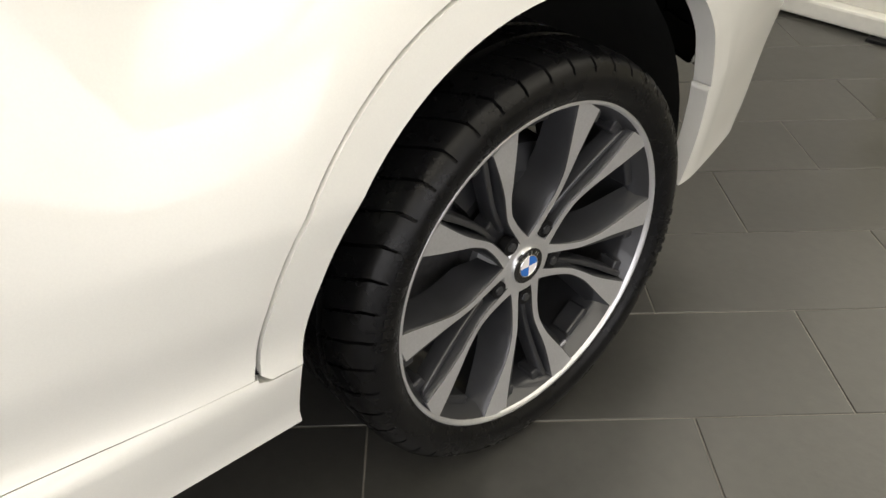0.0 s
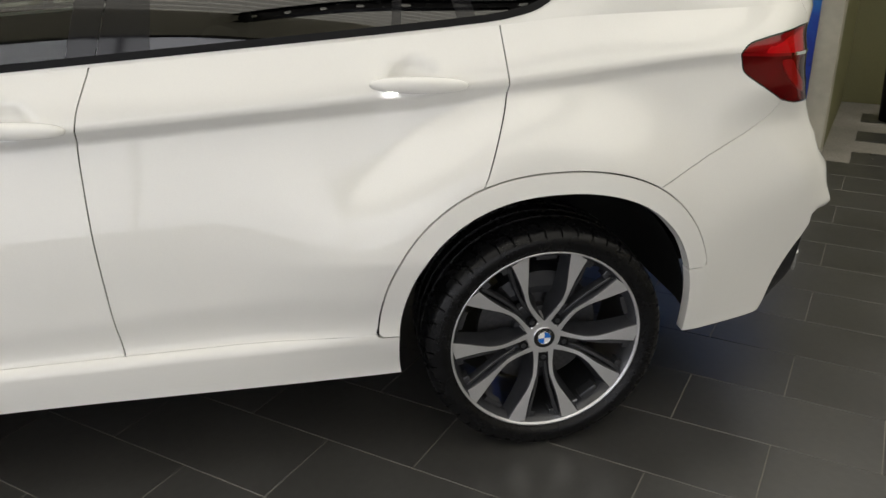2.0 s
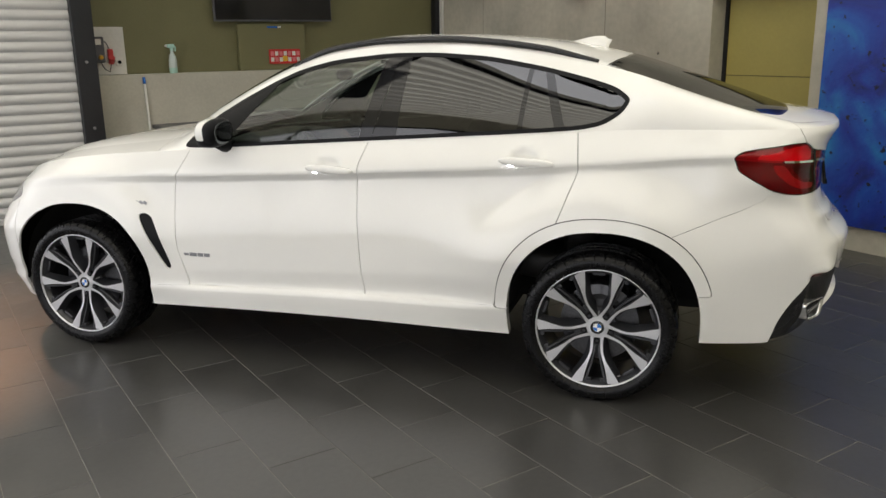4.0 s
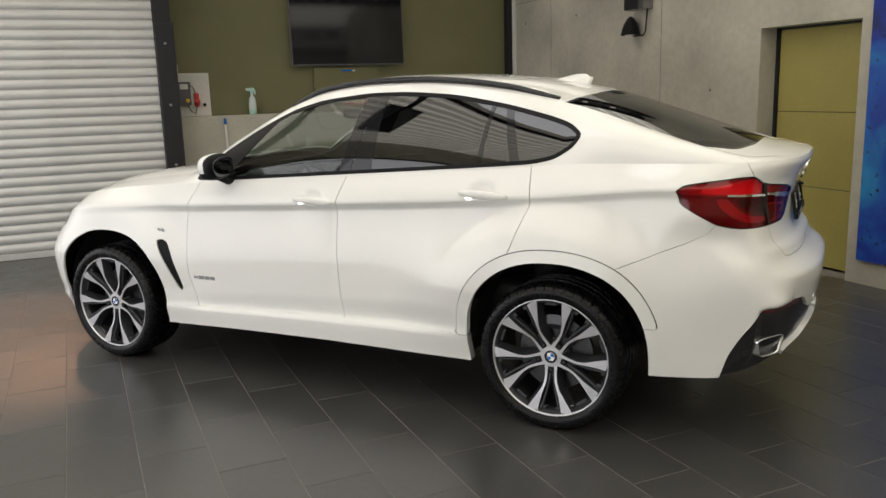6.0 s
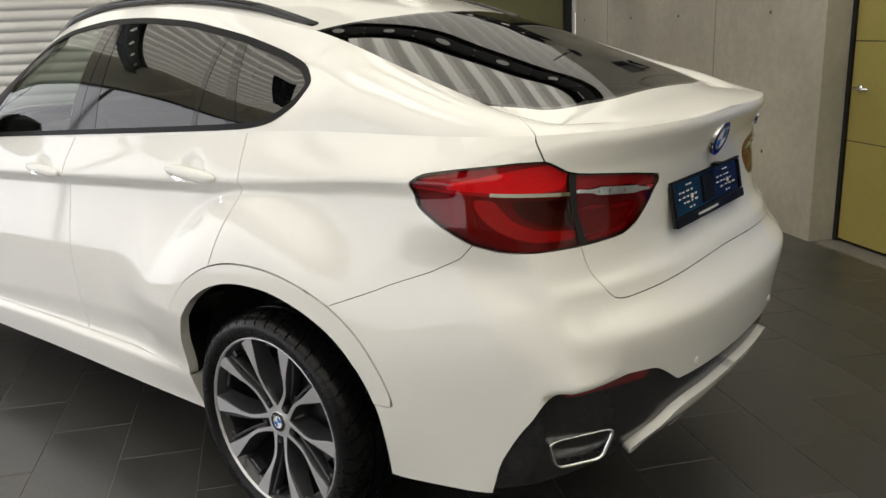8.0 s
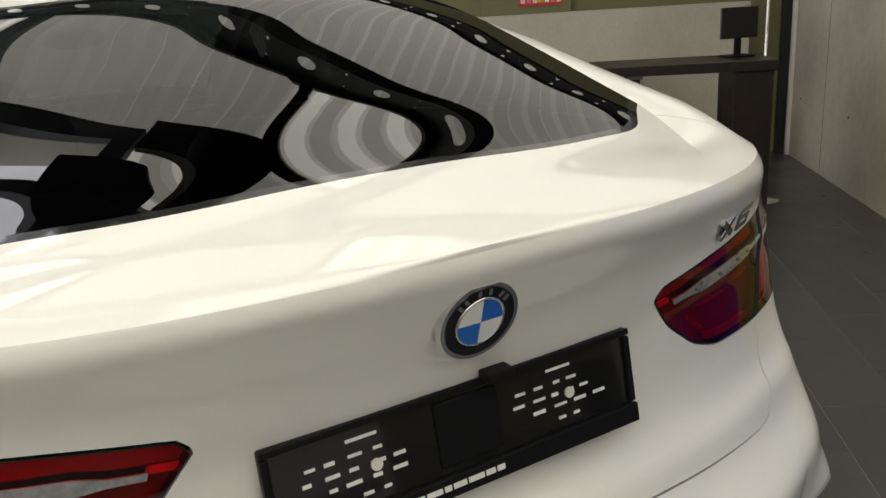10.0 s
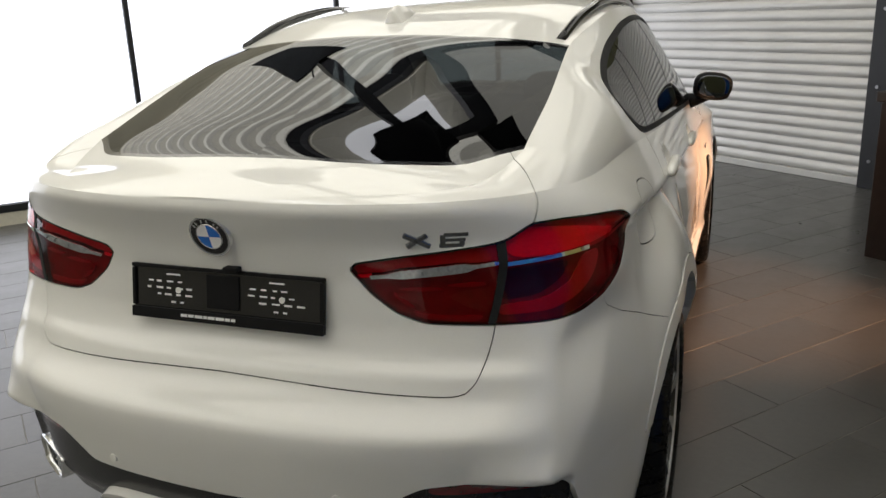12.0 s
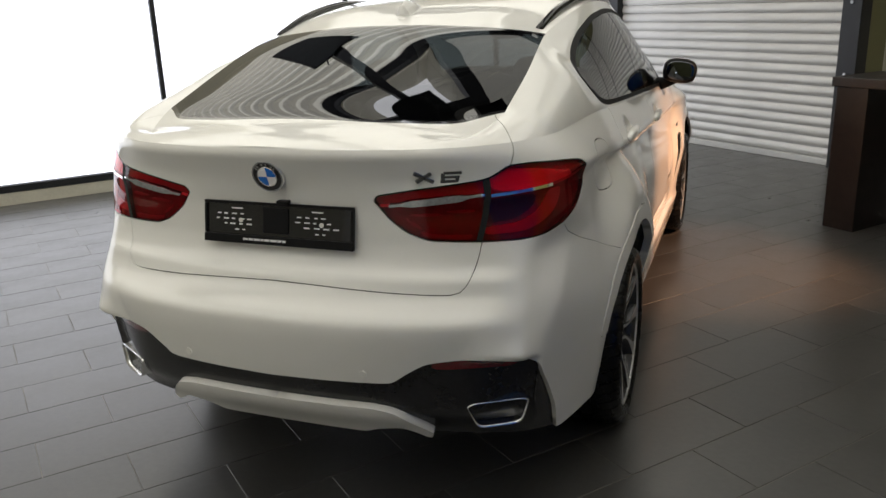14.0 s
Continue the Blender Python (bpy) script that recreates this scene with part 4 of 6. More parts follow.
    trim = frame_.build("window_trim", BLACK_TRIM, car, side, "gloss black window surround", depth=0.01, push=0.002)
    for b in (band(1.186, 1.205, 1.068, 1.605, 0.034, 0.037), band(1.082, 1.215, 1.0, 1.607, 0.064, 0.026), band(0.405, 1.25, 0.366, 1.6, 0.012), band(0.205, 1.25, 0.305, 1.6, 0.026, 0.018)):
        pil, inner = inner.carve(b, 0.0)
        pil.build("window_pillar", BLACK_PIANO, trim, side, depth=0.004, push=0.001)
    tri, inner = inner.carve(lambda s: 1.93 + (1.24 - s.p[:, 2]) * 0.9 - s.p[:, 1], 0.0)
    tri.build("mirror_triangle", BLACK_TRIM, trim, side, depth=0.004, push=0.001)
    post = lambda s: 1.135 - 0.25 * (s.p[:, 2] - 1.21) - s.p[:, 1]
    front_g = inner.half(post(inner))
    back_g = inner.half(-post(inner))
    front_g.build("front_side_window", GLASS_CLEAR, car, side, "clear front side window", depth=0.003)
    mid_g = back_g.half(0.24 - back_g.p[:, 1])
    mid_g.build("rear_side_window", GLASS_DARK, car, side, "dark tinted rear side window", depth=0.003)
    back_g.half(back_g.p[:, 1] - 0.24).build("quarter_window", GLASS_DARK, car, side, "dark tinted rear quarter window", depth=0.003)
    gate2, up = up.carve(lambda s: s.p[:, 1] + 0.653 + (s.p[:, 0] - 0.612) * 1.67, 0.002)
    gate2.build("tailgate_lid", PAINT, car, side)
    frame_p = up.half(up.p[:, 1] - 2.40)
    frame_p.build("roof_side_frame", PAINT, car, side)
    up.half(2.403 - up.p[:, 1]).build("bonnet_edge", PAINT, car, side)
    # top
    top_s = ROOF
    glass_r = rounded([(0.72, 0.0), (0.72, -0.57), (0.620, -0.652), (0.52, -0.760), (0.30, -0.812), (0.0, -0.826)], 5, 0.3)[5:-5]
    rear_d = lambda s: poly_dist(s.p[:, :2], [(-0.7, -0.050), (0.0, -0.050), (0.3, -0.028), (0.5, 0.012), (0.72, 0.055)] + glass_r + [(-0.7, -0.826)])
    rg, top_s = top_s.carve(rear_d, 0.0)
    edge = rg.half(-(rear_d(rg) + 0.016))
    edge.half(edge.p[:, 1] + 0.45).build("rear_window_edge", BLACK_GLOSS, car, side, depth=0.006)
    edge.half(-0.45 - edge.p[:, 1]).build("rear_window_edge", BLACK_GLOSS, car, side, depth=0.006)
    rg.half(rear_d(rg) + 0.016).build("rear_window", GLASS_DARK, car, side, "dark tinted sloping rear window", depth=0.003)
    ws = lambda s: poly_dist(s.p[:, :2], [(-0.7, 2.40), (0.3, 2.39), (0.655, 2.30), (0.62, 1.95), (0.60, 1.52), (0.3, 1.46), (-0.7, 1.44)])
    wg, top_s = top_s.carve(ws, 0.0)
    wg.build("windscreen", GLASS_CLEAR, car, side, "clear windscreen", depth=0.003)
    lid, top_s = top_s.carve(lambda s: np.maximum(s.p[:, 1] + 0.653 + (s.p[:, 0] - 0.612) * 1.67, s.p[:, 1] + 0.60), 0.002)
    lid.build("boot_lid", PAINT, car, side)
    hood, top_s = top_s.carve(lambda s: 2.405 - s.p[:, 1], 0.002)
    hood.build("bonnet", PAINT, car, side)
    top_s.build("roof", PAINT, car, side)
    return fd_ob, rd_ob, bump_ob


def s_line(s, line):
    return s.q[:, 1] - line(s)


doors = {}
for side in (-1, 1):
    doors[side] = carve_body(side)


def flank_x(y, z):
    """Half width of the skin at a place on the flank."""
    pts = LOWER.p
    d = (pts[:, 1] - y) ** 2 + (pts[:, 2] - z) ** 2 + (pts[:, 0] < 0.5) * 9
    return float(pts[int(np.argmin(d)), 0])


# ---- wheels ----
def wheel_mesh():
    tyre_prof = [(0.2845, 0.132), (0.2905, 0.146), (0.297, 0.149), (0.301, 0.154), (0.314, 0.158), (0.330, 0.158), (0.336, 0.1545), (0.346, 0.150), (0.356, 0.138), (0.3615, 0.118)]
    vs, fs = [], []
    full = tyre_prof + [(0.364, 0.085), (0.3645, 0.062), (0.356, 0.060), (0.356, 0.050), (0.3645, 0.048), (0.3645, 0.008), (0.356, 0.006), (0.356, -0.006), (0.3645, -0.008), (0.3645, -0.048), (0.356, -0.05), (0.356, -0.06),
                        (0.3645, -0.062), (0.364, -0.085)] + [(r, -o) for r, o in tyre_prof[::-1]]
    k = len(full)
    blocks = 46
    turns = []
    for g in range(blocks):
        turns += [((g + t) / blocks * 2 * math.pi, cut) for t, cut in ((0.0, 0), (0.30, 0), (0.60, 0), (0.885, 0), (0.905, 1), (0.975, 1), (0.995, 0))]
    n = len(turns)
    for a, cut in turns:
        for j, (r, o) in enumerate(full):
            if cut and r > 0.343 and abs(o) > 0.055:
                r -= 0.0085
            b = a - (min(abs(o), 0.14) * 0.75) ** 1.25 * 2.4 * (1 if o > 0 else -1) * (1 if r > 0.33 else 0.9)
            vs.append((o, r * math.cos(b), r * math.sin(b)))
    for i in range(n):
        for j in range(k - 1):
            m = (i + 1) % n
            fs.append((i * k + j, i * k + j + 1, m * k + j + 1, m * k + j))
    return vs, fs


def ribbon_mesh(name, offset, width, face, depth, flare_in, flare_out, sign, r0, r1, mats, n=26):
    """A curved bar of the wheel pointing up z with its face to +x: offset, width and face height by radius, flanks that spread with depth."""
    bm = bmesh.new()
    rows_ = []
    for r in np.linspace(r0, r1, n):
        o, h, x, deep = float(offset(r)), float(width(r)) / 2, float(face(r)), float(depth(r))
        fi, fo = flare_in, flare_out * float(np.clip((r - 0.05) / 0.05, 0, 1))
        zz = math.sqrt(max(r * r - o * o, 0))
        ring_ = ((x - deep, o - h - fi), (x - 0.003, o - h - 0.002), (x, o - h), (x, o + h), (x - 0.003, o + h + 0.002), (x - deep * 0.45, o + h + fo * 0.35), (x - deep, o + h + fo))
        rows_.append([bm.verts.new((px, py * sign, zz)) for px, py in ring_])
    for a, b in zip(rows_, rows_[1:]):
        for j in range(6):
            f = bm.faces.new((a[j], a[j + 1], b[j + 1], b[j]))
            f.material_index = 0 if j == 2 else len(mats) - 1
            f.smooth = j != 2
    bm.faces.new(rows_[-1])
    bmesh.ops.recalc_face_normals(bm, faces=bm.faces)
    me = bpy.data.meshes.new(name)
    bm.to_mesh(me)
    bm.free()
    for m in mats:
        me.materials.append(m)
    return me


def spoke_mesh(sign):
    """One machined spoke: parallel to its twin at the hub, then swinging out and widening to the rim."""
    return ribbon_mesh("spoke", curve((0.045, 0.0225), (0.08, 0.0225), (0.115, 0.0245), (0.15, 0.034), (0.19, 0.051), (0.23, 0.068), (0.276, 0.086)),
                       curve((0.045, 0.018), (0.08, 0.0125), (0.13, 0.0112), (0.16, 0.0135), (0.19, 0.022), (0.23, 0.038), (0.276, 0.057)),
                       curve((0.045, 0.112), (0.10, 0.117), (0.18, 0.130), (0.276, 0.1405)), curve((0.045, 0.05), (0.12, 0.062), (0.20, 0.050), (0.276, 0.035)),
                       0.006, 0.020, sign, 0.045, 0.276, (ALLOY, GREY_RIM))


def side_rib_mesh(sign):
    """The dark recessed rib that runs along the inner side of a spoke."""
    return ribbon_mesh("side_rib", curve((0.09, 0.010), (0.14, 0.0155), (0.20, 0.029), (0.262, 0.047)), curve((0.09, 0.006), (0.18, 0.0065), (0.262, 0.008)),
                       curve((0.09, 0.100), (0.18, 0.117), (0.262, 0.131)), curve((0.09, 0.03), (0.262, 0.03)), 0.003, 0.003, sign, 0.09, 0.262, (GREY_RIM,), 12)


def rib_mesh(name, lo, hi, bevel):
    bm = bmesh.new()
    box(bm, lo, hi, bevel)
    me = bpy.data.meshes.new(name)
    bm.to_mesh(me)
    bm.free()
    me.materials.append(GREY_RIM)
    return me


def roundel(parent, radius, m, edge=0.88):
    """A round badge: chrome ring, black band with three plain marks, blue and white quarters."""
    bm = bmesh.new()
    cyl(bm, radius, radius * 0.96, radius * 0.16, Matrix.Identity(4), 40)
    ob = part("badge", bm, CHROME, parent, "round badge with blue and white quarters")
    ob.matrix_local = m
    top = radius * 0.08
    bm = bmesh.new()
    cyl(bm, radius * edge, radius * edge * 0.97, 0.002, pose(0, 0, top), 40)
    part("badge_band", bm, BLACK_PIANO, ob)
    vs, fs = lathe([(radius * 0.55, top + 0.0008), (radius * 0.565, top + 0.0022), (radius * 0.60, top + 0.0022), (radius * 0.61, top + 0.0008)], 40, "z")
    from_arrays("badge_inner_ring", vs, fs, CHROME, ob)
    for q in range(4):
        bm = bmesh.new()
        ring_ = [bm.verts.new((0, 0, top + 0.0018))] + [bm.verts.new((radius * 0.56 * math.cos(q * math.pi / 2 + t * math.pi / 16), radius * 0.56 * math.sin(q * math.pi / 2 + t * math.pi / 16), top + 0.0015)) for t in range(9)]
        bm.faces.new(ring_)
        part("badge_quarter", bm, BLUE if q % 2 == 0 else WHITE, ob)
    for a in (48, 90, 132):
        bm = bmesh.new()
        w = radius * (0.13 if a == 90 else 0.09)
        for dx in (-w, w):
            box(bm, (dx - radius * 0.04, -radius * 0.08, 0), (dx + radius * 0.04, radius * 0.08, 0.0010), 0.0, pose(radius * 0.735 * math.cos(math.radians(a)), radius * 0.735 * math.sin(math.radians(a)), top + 0.001, 0, 0, a - 90))
        part("badge_mark", bm, CHROME, ob)
    return ob


TYRE = wheel_mesh()
SPOKES = {s: spoke_mesh(s) for s in (-1, 1)}
SIDE_RIBS = {s: side_rib_mesh(s) for s in (-1, 1)}
RIBS = [(rib_mesh("rib_foot", (0.085, -0.013, 0.246), (0.123, 0.013, 0.268), 0.003), ((0, -8.0), (0, 8.0))),
        (rib_mesh("slot_floor", (0.060, -0.020, 0.045), (0.092, 0.020, 0.115), 0.003), ((0, 0.0),)),
        (rib_mesh("field_wall", (0.070, -0.030, 0.246), (0.112, 0.030, 0.270), 0.004), ((0, 36.0),))]


def sidewall_mark():
    """One raised block of the print on the tyre's sidewall."""
    bm = bmesh.new()
    box(bm, (0.1555, -0.006, 0.312), (0.1595, 0.006, 0.333), 0.0012)
    me = bpy.data.meshes.new("sidewall_mark")
    bm.to_mesh(me)
    bm.free()
    me.materials.append(RUBBER)
    return me


MARK = sidewall_mark()


def wheel(x, y, side, width=1.0):
    e = new("wheel")
    e.parent = car
    e.matrix_local = pose(x, y, 0.364, 0, 0, 0 if side > 0 else 180)
    tagged(e, "five double-spoke alloy wheel with a wide black tyre")
    tyre = from_arrays("tyre", [(v[0] * width if v[0] < 0 else v[0], v[1], v[2]) for v in TYRE[0]], TYRE[1], RUBBER, e, "black low-profile rubber tyre")
    tyre.data.set_sharp_from_angle(angle=radians(38))
    for base in (60, 245):
        for k in (0, 1, 2.6, 3.6, 4.6, 5.6, 6.6):
            o = new("sidewall_mark", MARK)
            o.parent = tyre
            o.matrix_local = pose(0, 0, 0, base + k * 3.4)
    vs, fs = lathe([(0.2865, 0.134), (0.292, 0.139), (0.292, 0.143), (0.2885, 0.1455), (0.285, 0.1455), (0.282, 0.138)], 96)
    from_arrays("rim_lip", vs, fs, ALLOY, e, "polished rim edge")
    vs, fs = lathe([(0.283, 0.139), (0.269, 0.118), (0.265, 0.105), (0.268, 0.06), (0.272, -0.10), (0.279, -0.135)], 96)
    from_arrays("rim", vs, fs, GREY_RIM, e, "dark grey rim barrel")
    for g in range(5):
        for s in (-1, 1):
            for me in (SPOKES[s], SIDE_RIBS[s]):
                o = new(me.name, me)
                o.parent = e
                o.matrix_local = pose(0, 0, 0, 36 + 72 * g) @ Matrix.Diagonal((1, 1.027, 1.027, 1))
        for me, places in RIBS:
            for shift, turn in places:
                o = new(me.name, me)
                o.parent = e
                o.matrix_local = pose(0, 0, 0, 36 + 72 * g) @ pose(0, shift, 0, turn) @ Matrix.Diagonal((1, 1.027, 1.027, 1))
    vs, fs = lathe([(0.0, 0.1125), (0.050, 0.1125), (0.053, 0.1105), (0.057, 0.098), (0.066, 0.05), (0.068, 0.02)], 60)
    from_arrays("hub", vs, fs, ALLOY, e).data.set_sharp_from_angle(angle=radians(30))
    for g in range(5):
        bm = bmesh.new()
        cyl(bm, 0.0150, 0.0150, 0.016, pose(0, 0, 0, 36 + 72 * g) @ pose(0.1065, 0, 0.066, 0, 90), 20)
        hole_ = part("bolt_hole", bm, BLACK_TRIM, e)
        bm = bmesh.new()
        cyl(bm, 0.0085, 0.0075, 0.004, pose(0, 0, 0, 36 + 72 * g) @ pose(0.1160, 0, 0.066, 0, 90), 6)
        part("wheel_bolt", bm, GREY_RIM, hole_)
    bm = bmesh.new()
    cyl(bm, 0.185, 0.185, 0.03, pose(0.02, 0, 0, 0, 90), 64)
    cyl(bm, 0.085, 0.080, 0.05, pose(0.035, 0, 0, 0, 90), 40)
    part("brake_disc", bm, DISC, e, "grey steel brake disc")
    bm = bmesh.new()
    rows_ = []
    for i in range(13):
        a = math.radians(50 + i * 6.5)
        rows_.append([bm.verts.new((o, r * math.cos(a), r * math.sin(a))) for o, r in ((-0.01, 0.12), (0.058, 0.125), (0.066, 0.15), (0.060, 0.195), (-0.01, 0.20))])
    for p_, q_ in zip(rows_, rows_[1:]):
        for j in range(5):
            bm.faces.new((p_[j], p_[(j + 1) % 5], q_[(j + 1) % 5], q_[j]))
    bm.faces.new(rows_[0])
    bm.faces.new(rows_[-1][::-1])
    bmesh.ops.recalc_face_normals(bm, faces=bm.faces)
    part("brake_caliper", bm, GREY_RIM, e, "dark grey brake caliper")
    bm = bmesh.new()
    cyl(bm, 0.004, 0.003, 0.03, pose(0.118, 0, 0, 0, 0) @ pose(0, 0.10, -0.235, 90 + 20), 10)
    part("valve", bm, STEEL, e)
    roundel(e, 0.034, pose(0.1140, 0, 0, 90, 0, 90), 0.95)
    return e


wheel(-0.828, 0.0, -1)
wheel(0.828, 0.0, 1)
wheel(-0.815, 2.933, -1, 0.8)
wheel(0.815, 2.933, 1, 0.8)

# wheel houses, floor pan
for cy in (REAR[0], FRONT[0]):
    for side in (-1, 1):
        vs, fs = lathe([(0.458, 0.885), (0.47, 0.80), (0.47, 0.45), (0.1, 0.45)], 48)
        fs = [f for f in fs if min(vs[i][2] for i in f) > -0.03]
        from_arrays("wheel_house", [(v[0] * side, v[1] + cy, v[2] + 0.385) for v in vs], fs, DARK_GAP, car)
simple("floor_pan", DARK_GAP, [((-0.86, 0.5, 0.26), (0.86, 2.4, 0.33)), ((-0.40, -0.84, 0.32), (0.40, 0.5, 0.42)), ((-0.45, 2.4, 0.25), (0.45, 3.55, 0.40))], car, 0.02)


# ---- car details ----
def blob(a, b, c, n=2.6, rings=14, segs=24):
    """A rounded box as points and faces: a superellipsoid of half sizes a, b, c."""
    sg = lambda v, e: math.copysign(abs(v) ** e, v)
    vs, fs = [], []
    e = 2 / n
    for i in range(rings + 1):
        u = -math.pi / 2 + math.pi * i / rings
        for j in range(segs):
            v = 2 * math.pi * j / segs
            vs.append((a * sg(math.cos(u), e) * sg(math.cos(v), e), b * sg(math.cos(u), e) * sg(math.sin(v), e), c * sg(math.sin(u), e)))
    for i in range(rings):
        for j in range(segs):
            k = (j + 1) % segs
            fs.append((i * segs + j, i * segs + k, (i + 1) * segs + k, (i + 1) * segs + j))
    return vs, fs


def blob_part(name, size, m, mat, parent, label="", n=2.6):
    vs, fs = blob(*size, n=n)
    ob = from_arrays(name, vs, fs, mat, parent, label)
    ob.matrix_local = m
    return ob


for side in (-1, 1):
    for (hy, hz), (door_ob) in zip(HANDLES, doors[side][:2]):
        x = flank_x(hy, hz - 0.06) + 0.015
        h = blob_part("door_handle", (0.020, 0.131, 0.0215), pose(side * x, hy - 0.010, hz - 0.022, 3.0), PAINT, door_ob, "white body-coloured door handle", 2.5)
        bm = bmesh.new()
        box(bm, (-0.004, -0.012, -0.003), (0.004, 0.012, 0.003), 0.001, pose(side * (x + 0.004), hy + 0.062, hz - 0.036))
        part("handle_light", bm, WHITE_LED, door_ob, "small white light under the handle")
    # door mirror
    mir = blob_part("door_mirror", (0.098, 0.068, 0.068), pose(side * 0.972, 1.975, 1.250, 0, side * 7, side * 8), PAINT, car, "white door mirror with a black foot", 2.5)
    blob_part("mirror_shell", (0.094, 0.070, 0.046), pose(0, -0.004, -0.030), BLACK_TRIM, mir, n=2.6)
    blob_part("mirror_rim", (0.098, 0.046, 0.068), pose(0, -0.030, 0.0), BLACK_TRIM, mir, n=2.6)
    blob_part("mirror_glass", (0.082, 0.004, 0.055), pose(0, -0.076, 0.0, 0, 0, -side * 6), MIRROR_GLASS, mir, n=2.6)
    tube("mirror_foot", [(side * 0.84, 1.97, 1.165), (side * 0.90, 1.975, 1.178), (side * 0.96, 1.98, 1.20)], [0.045, 0.032, 0.026], BLACK_TRIM, car)
    # roof rail
    ys = np.linspace(1.66, 0.075, 34)
    pts = []
    for i, y in enumerate(ys):
        t = i / 33
        lift = 0.019 * min(1.0, 9 * t, 7 * (1 - t)) - 0.010
        pts.append((side * (float(ROOF_HALF(y)) - 0.036), float(y), float(ROOF_SIDE(y)) + lift + 0.020))
    tube("roof_rail", pts, 0.0155, BLACK_PIANO, car, 12, "gloss black roof rail")
    # exhaust tip
    loop = rounded([(-0.106, 0.046), (0.104, 0.040), (0.072, -0.046), (-0.070, -0.044)], 7, 0.22)
    bm = bmesh.new()
    rings_ = []
    for sc, dy in ((0.94, 0.16), (0.94, 0.015), (0.97, 0.0), (1.0, 0.004), (1.0, 0.16)):
        rings_.append([bm.verts.new((x * sc, dy, z * (1 - (1 - sc) * 2.0))) for x, z in loop])
    for a, b in zip(rings_, rings_[1:]):
        for k in range(len(loop)):
            bm.faces.new((a[k], a[(k + 1) % len(loop)], b[(k + 1) % len(loop)], b[k]))
    bmesh.ops.recalc_face_normals(bm, faces=bm.faces)
    ex = part("exhaust_tip", bm, CHROME, car, "chromed trapezoid exhaust tip", smooth=True)
    mm = pose(side * 0.705, -0.957, 0.459, 0, side * -3, side * 29)
    if side < 0:
        mm = mm @ Matrix.Diagonal((-1, 1, 1, 1))
    ex.matrix_local = mm
    bm = bmesh.new()
    bm.faces.new([bm.verts.new((x * 0.94, 0.15, z * 0.88)) for x, z in loop])
    part("exhaust_bore", bm, DARK_GAP, ex)
    # parking sensors
    for sx, sz in ((0.362, 0.612),):
        col = int(np.argmin(abs(WAY - sx)))
        row = int(np.argmin(abs(P[col, :, 2] - sz)))
        q = P[col, row]
        bm = bmesh.new()
        cyl(bm, 0.0125, 0.011, 0.008, pose(side * q[0], q[1], q[2], 90, 0, side * (4 if sx < 0.5 else 32)), 20)
        part("parking_sensor", bm, WHITE_PLASTIC, doors[side][2])
    # lettering on the front door and wing, as plain bars
    bm = bmesh.new()
    for y0, y1, hh in ((2.255, 2.215, 0.007), (2.21, 2.165, 0.010), (2.16, 2.125, 0.010), (2.12, 2.085, 0.010)):
        box(bm, (-0.0015, y1, -hh), (0.0015, y0, hh), 0.0008, pose(side * (flank_x(2.17, 0.578) + 0.001), 0, 0.578))
    part("door_lettering", bm, STEEL, doors[side][0], "small chrome lettering as plain bars")
    bm = bmesh.new()
    for k in range(3):
        box(bm, (-0.002, -0.011, -0.009), (0.002, 0.011, 0.009), 0.001, pose(side * (flank_x(2.48, 0.853) + 0.002), 2.46 + 0.025 * k, 0.853, 25))
    part("wing_emblem", bm, STEEL, car, "small chrome wing emblem")

# roof fin
bm = bmesh.new()
rows_ = []
for t in np.linspace(0, 1, 12):
    y = 0.31 - 0.215 * t
    base = float(ROOF_MID(y)) - 0.004
    h = 0.054 * math.sin(min(1, t * 1.15) * math.pi / 2) ** 1.3 * (1 if t < 0.88 else 0.80)
    w = 0.034 * math.sin(min(1, 0.12 + t) * math.pi / 2) ** 0.8
    rows_.append([bm.verts.new((x, y - 0.02 * k, base + h * k)) for x, k in ((-w, 0), (-w * 0.62, 0.45), (-w * 0.3, 0.9), (0, 1), (w * 0.3, 0.9), (w * 0.62, 0.45), (w, 0))])
for a, b in zip(rows_, rows_[1:]):
    for j in range(6):
        bm.faces.new((a[j], a[j + 1], b[j + 1], b[j]))
bm.faces.new(rows_[-1])
bm.faces.new(rows_[0][::-1])
bmesh.ops.recalc_face_normals(bm, faces=bm.faces)
part("roof_antenna", bm, PAINT, car, "white shark-fin antenna", smooth=True)

# spoiler lip with brake light, rear badge, model sign, number plate holder
roundel(car, 0.056, pose(0, -1.026, 1.197, 108, 0, 0))
sign = new("model_sign")
sign.parent = car
sign.matrix_local = pose(0.528, -0.9575, 1.20, 14, 0, 22)
tagged(sign, "chrome model sign of plain bars")
for x0, x1, z0, z1, rot, ln in ((-0.040, 0, 0, 0, 48, 0.066), (-0.040, 0, 0, 0, -52, 0.052)):
    bm = bmesh.new()
    box(bm, (-ln / 2, -0.004, -0.006), (ln / 2, 0.004, 0.006), 0.0015, pose(x0, 0, 0, 0, rot - (20 if rot > 0 else -20), 0))
    part("sign_bar", bm, SIGN_METAL, sign)
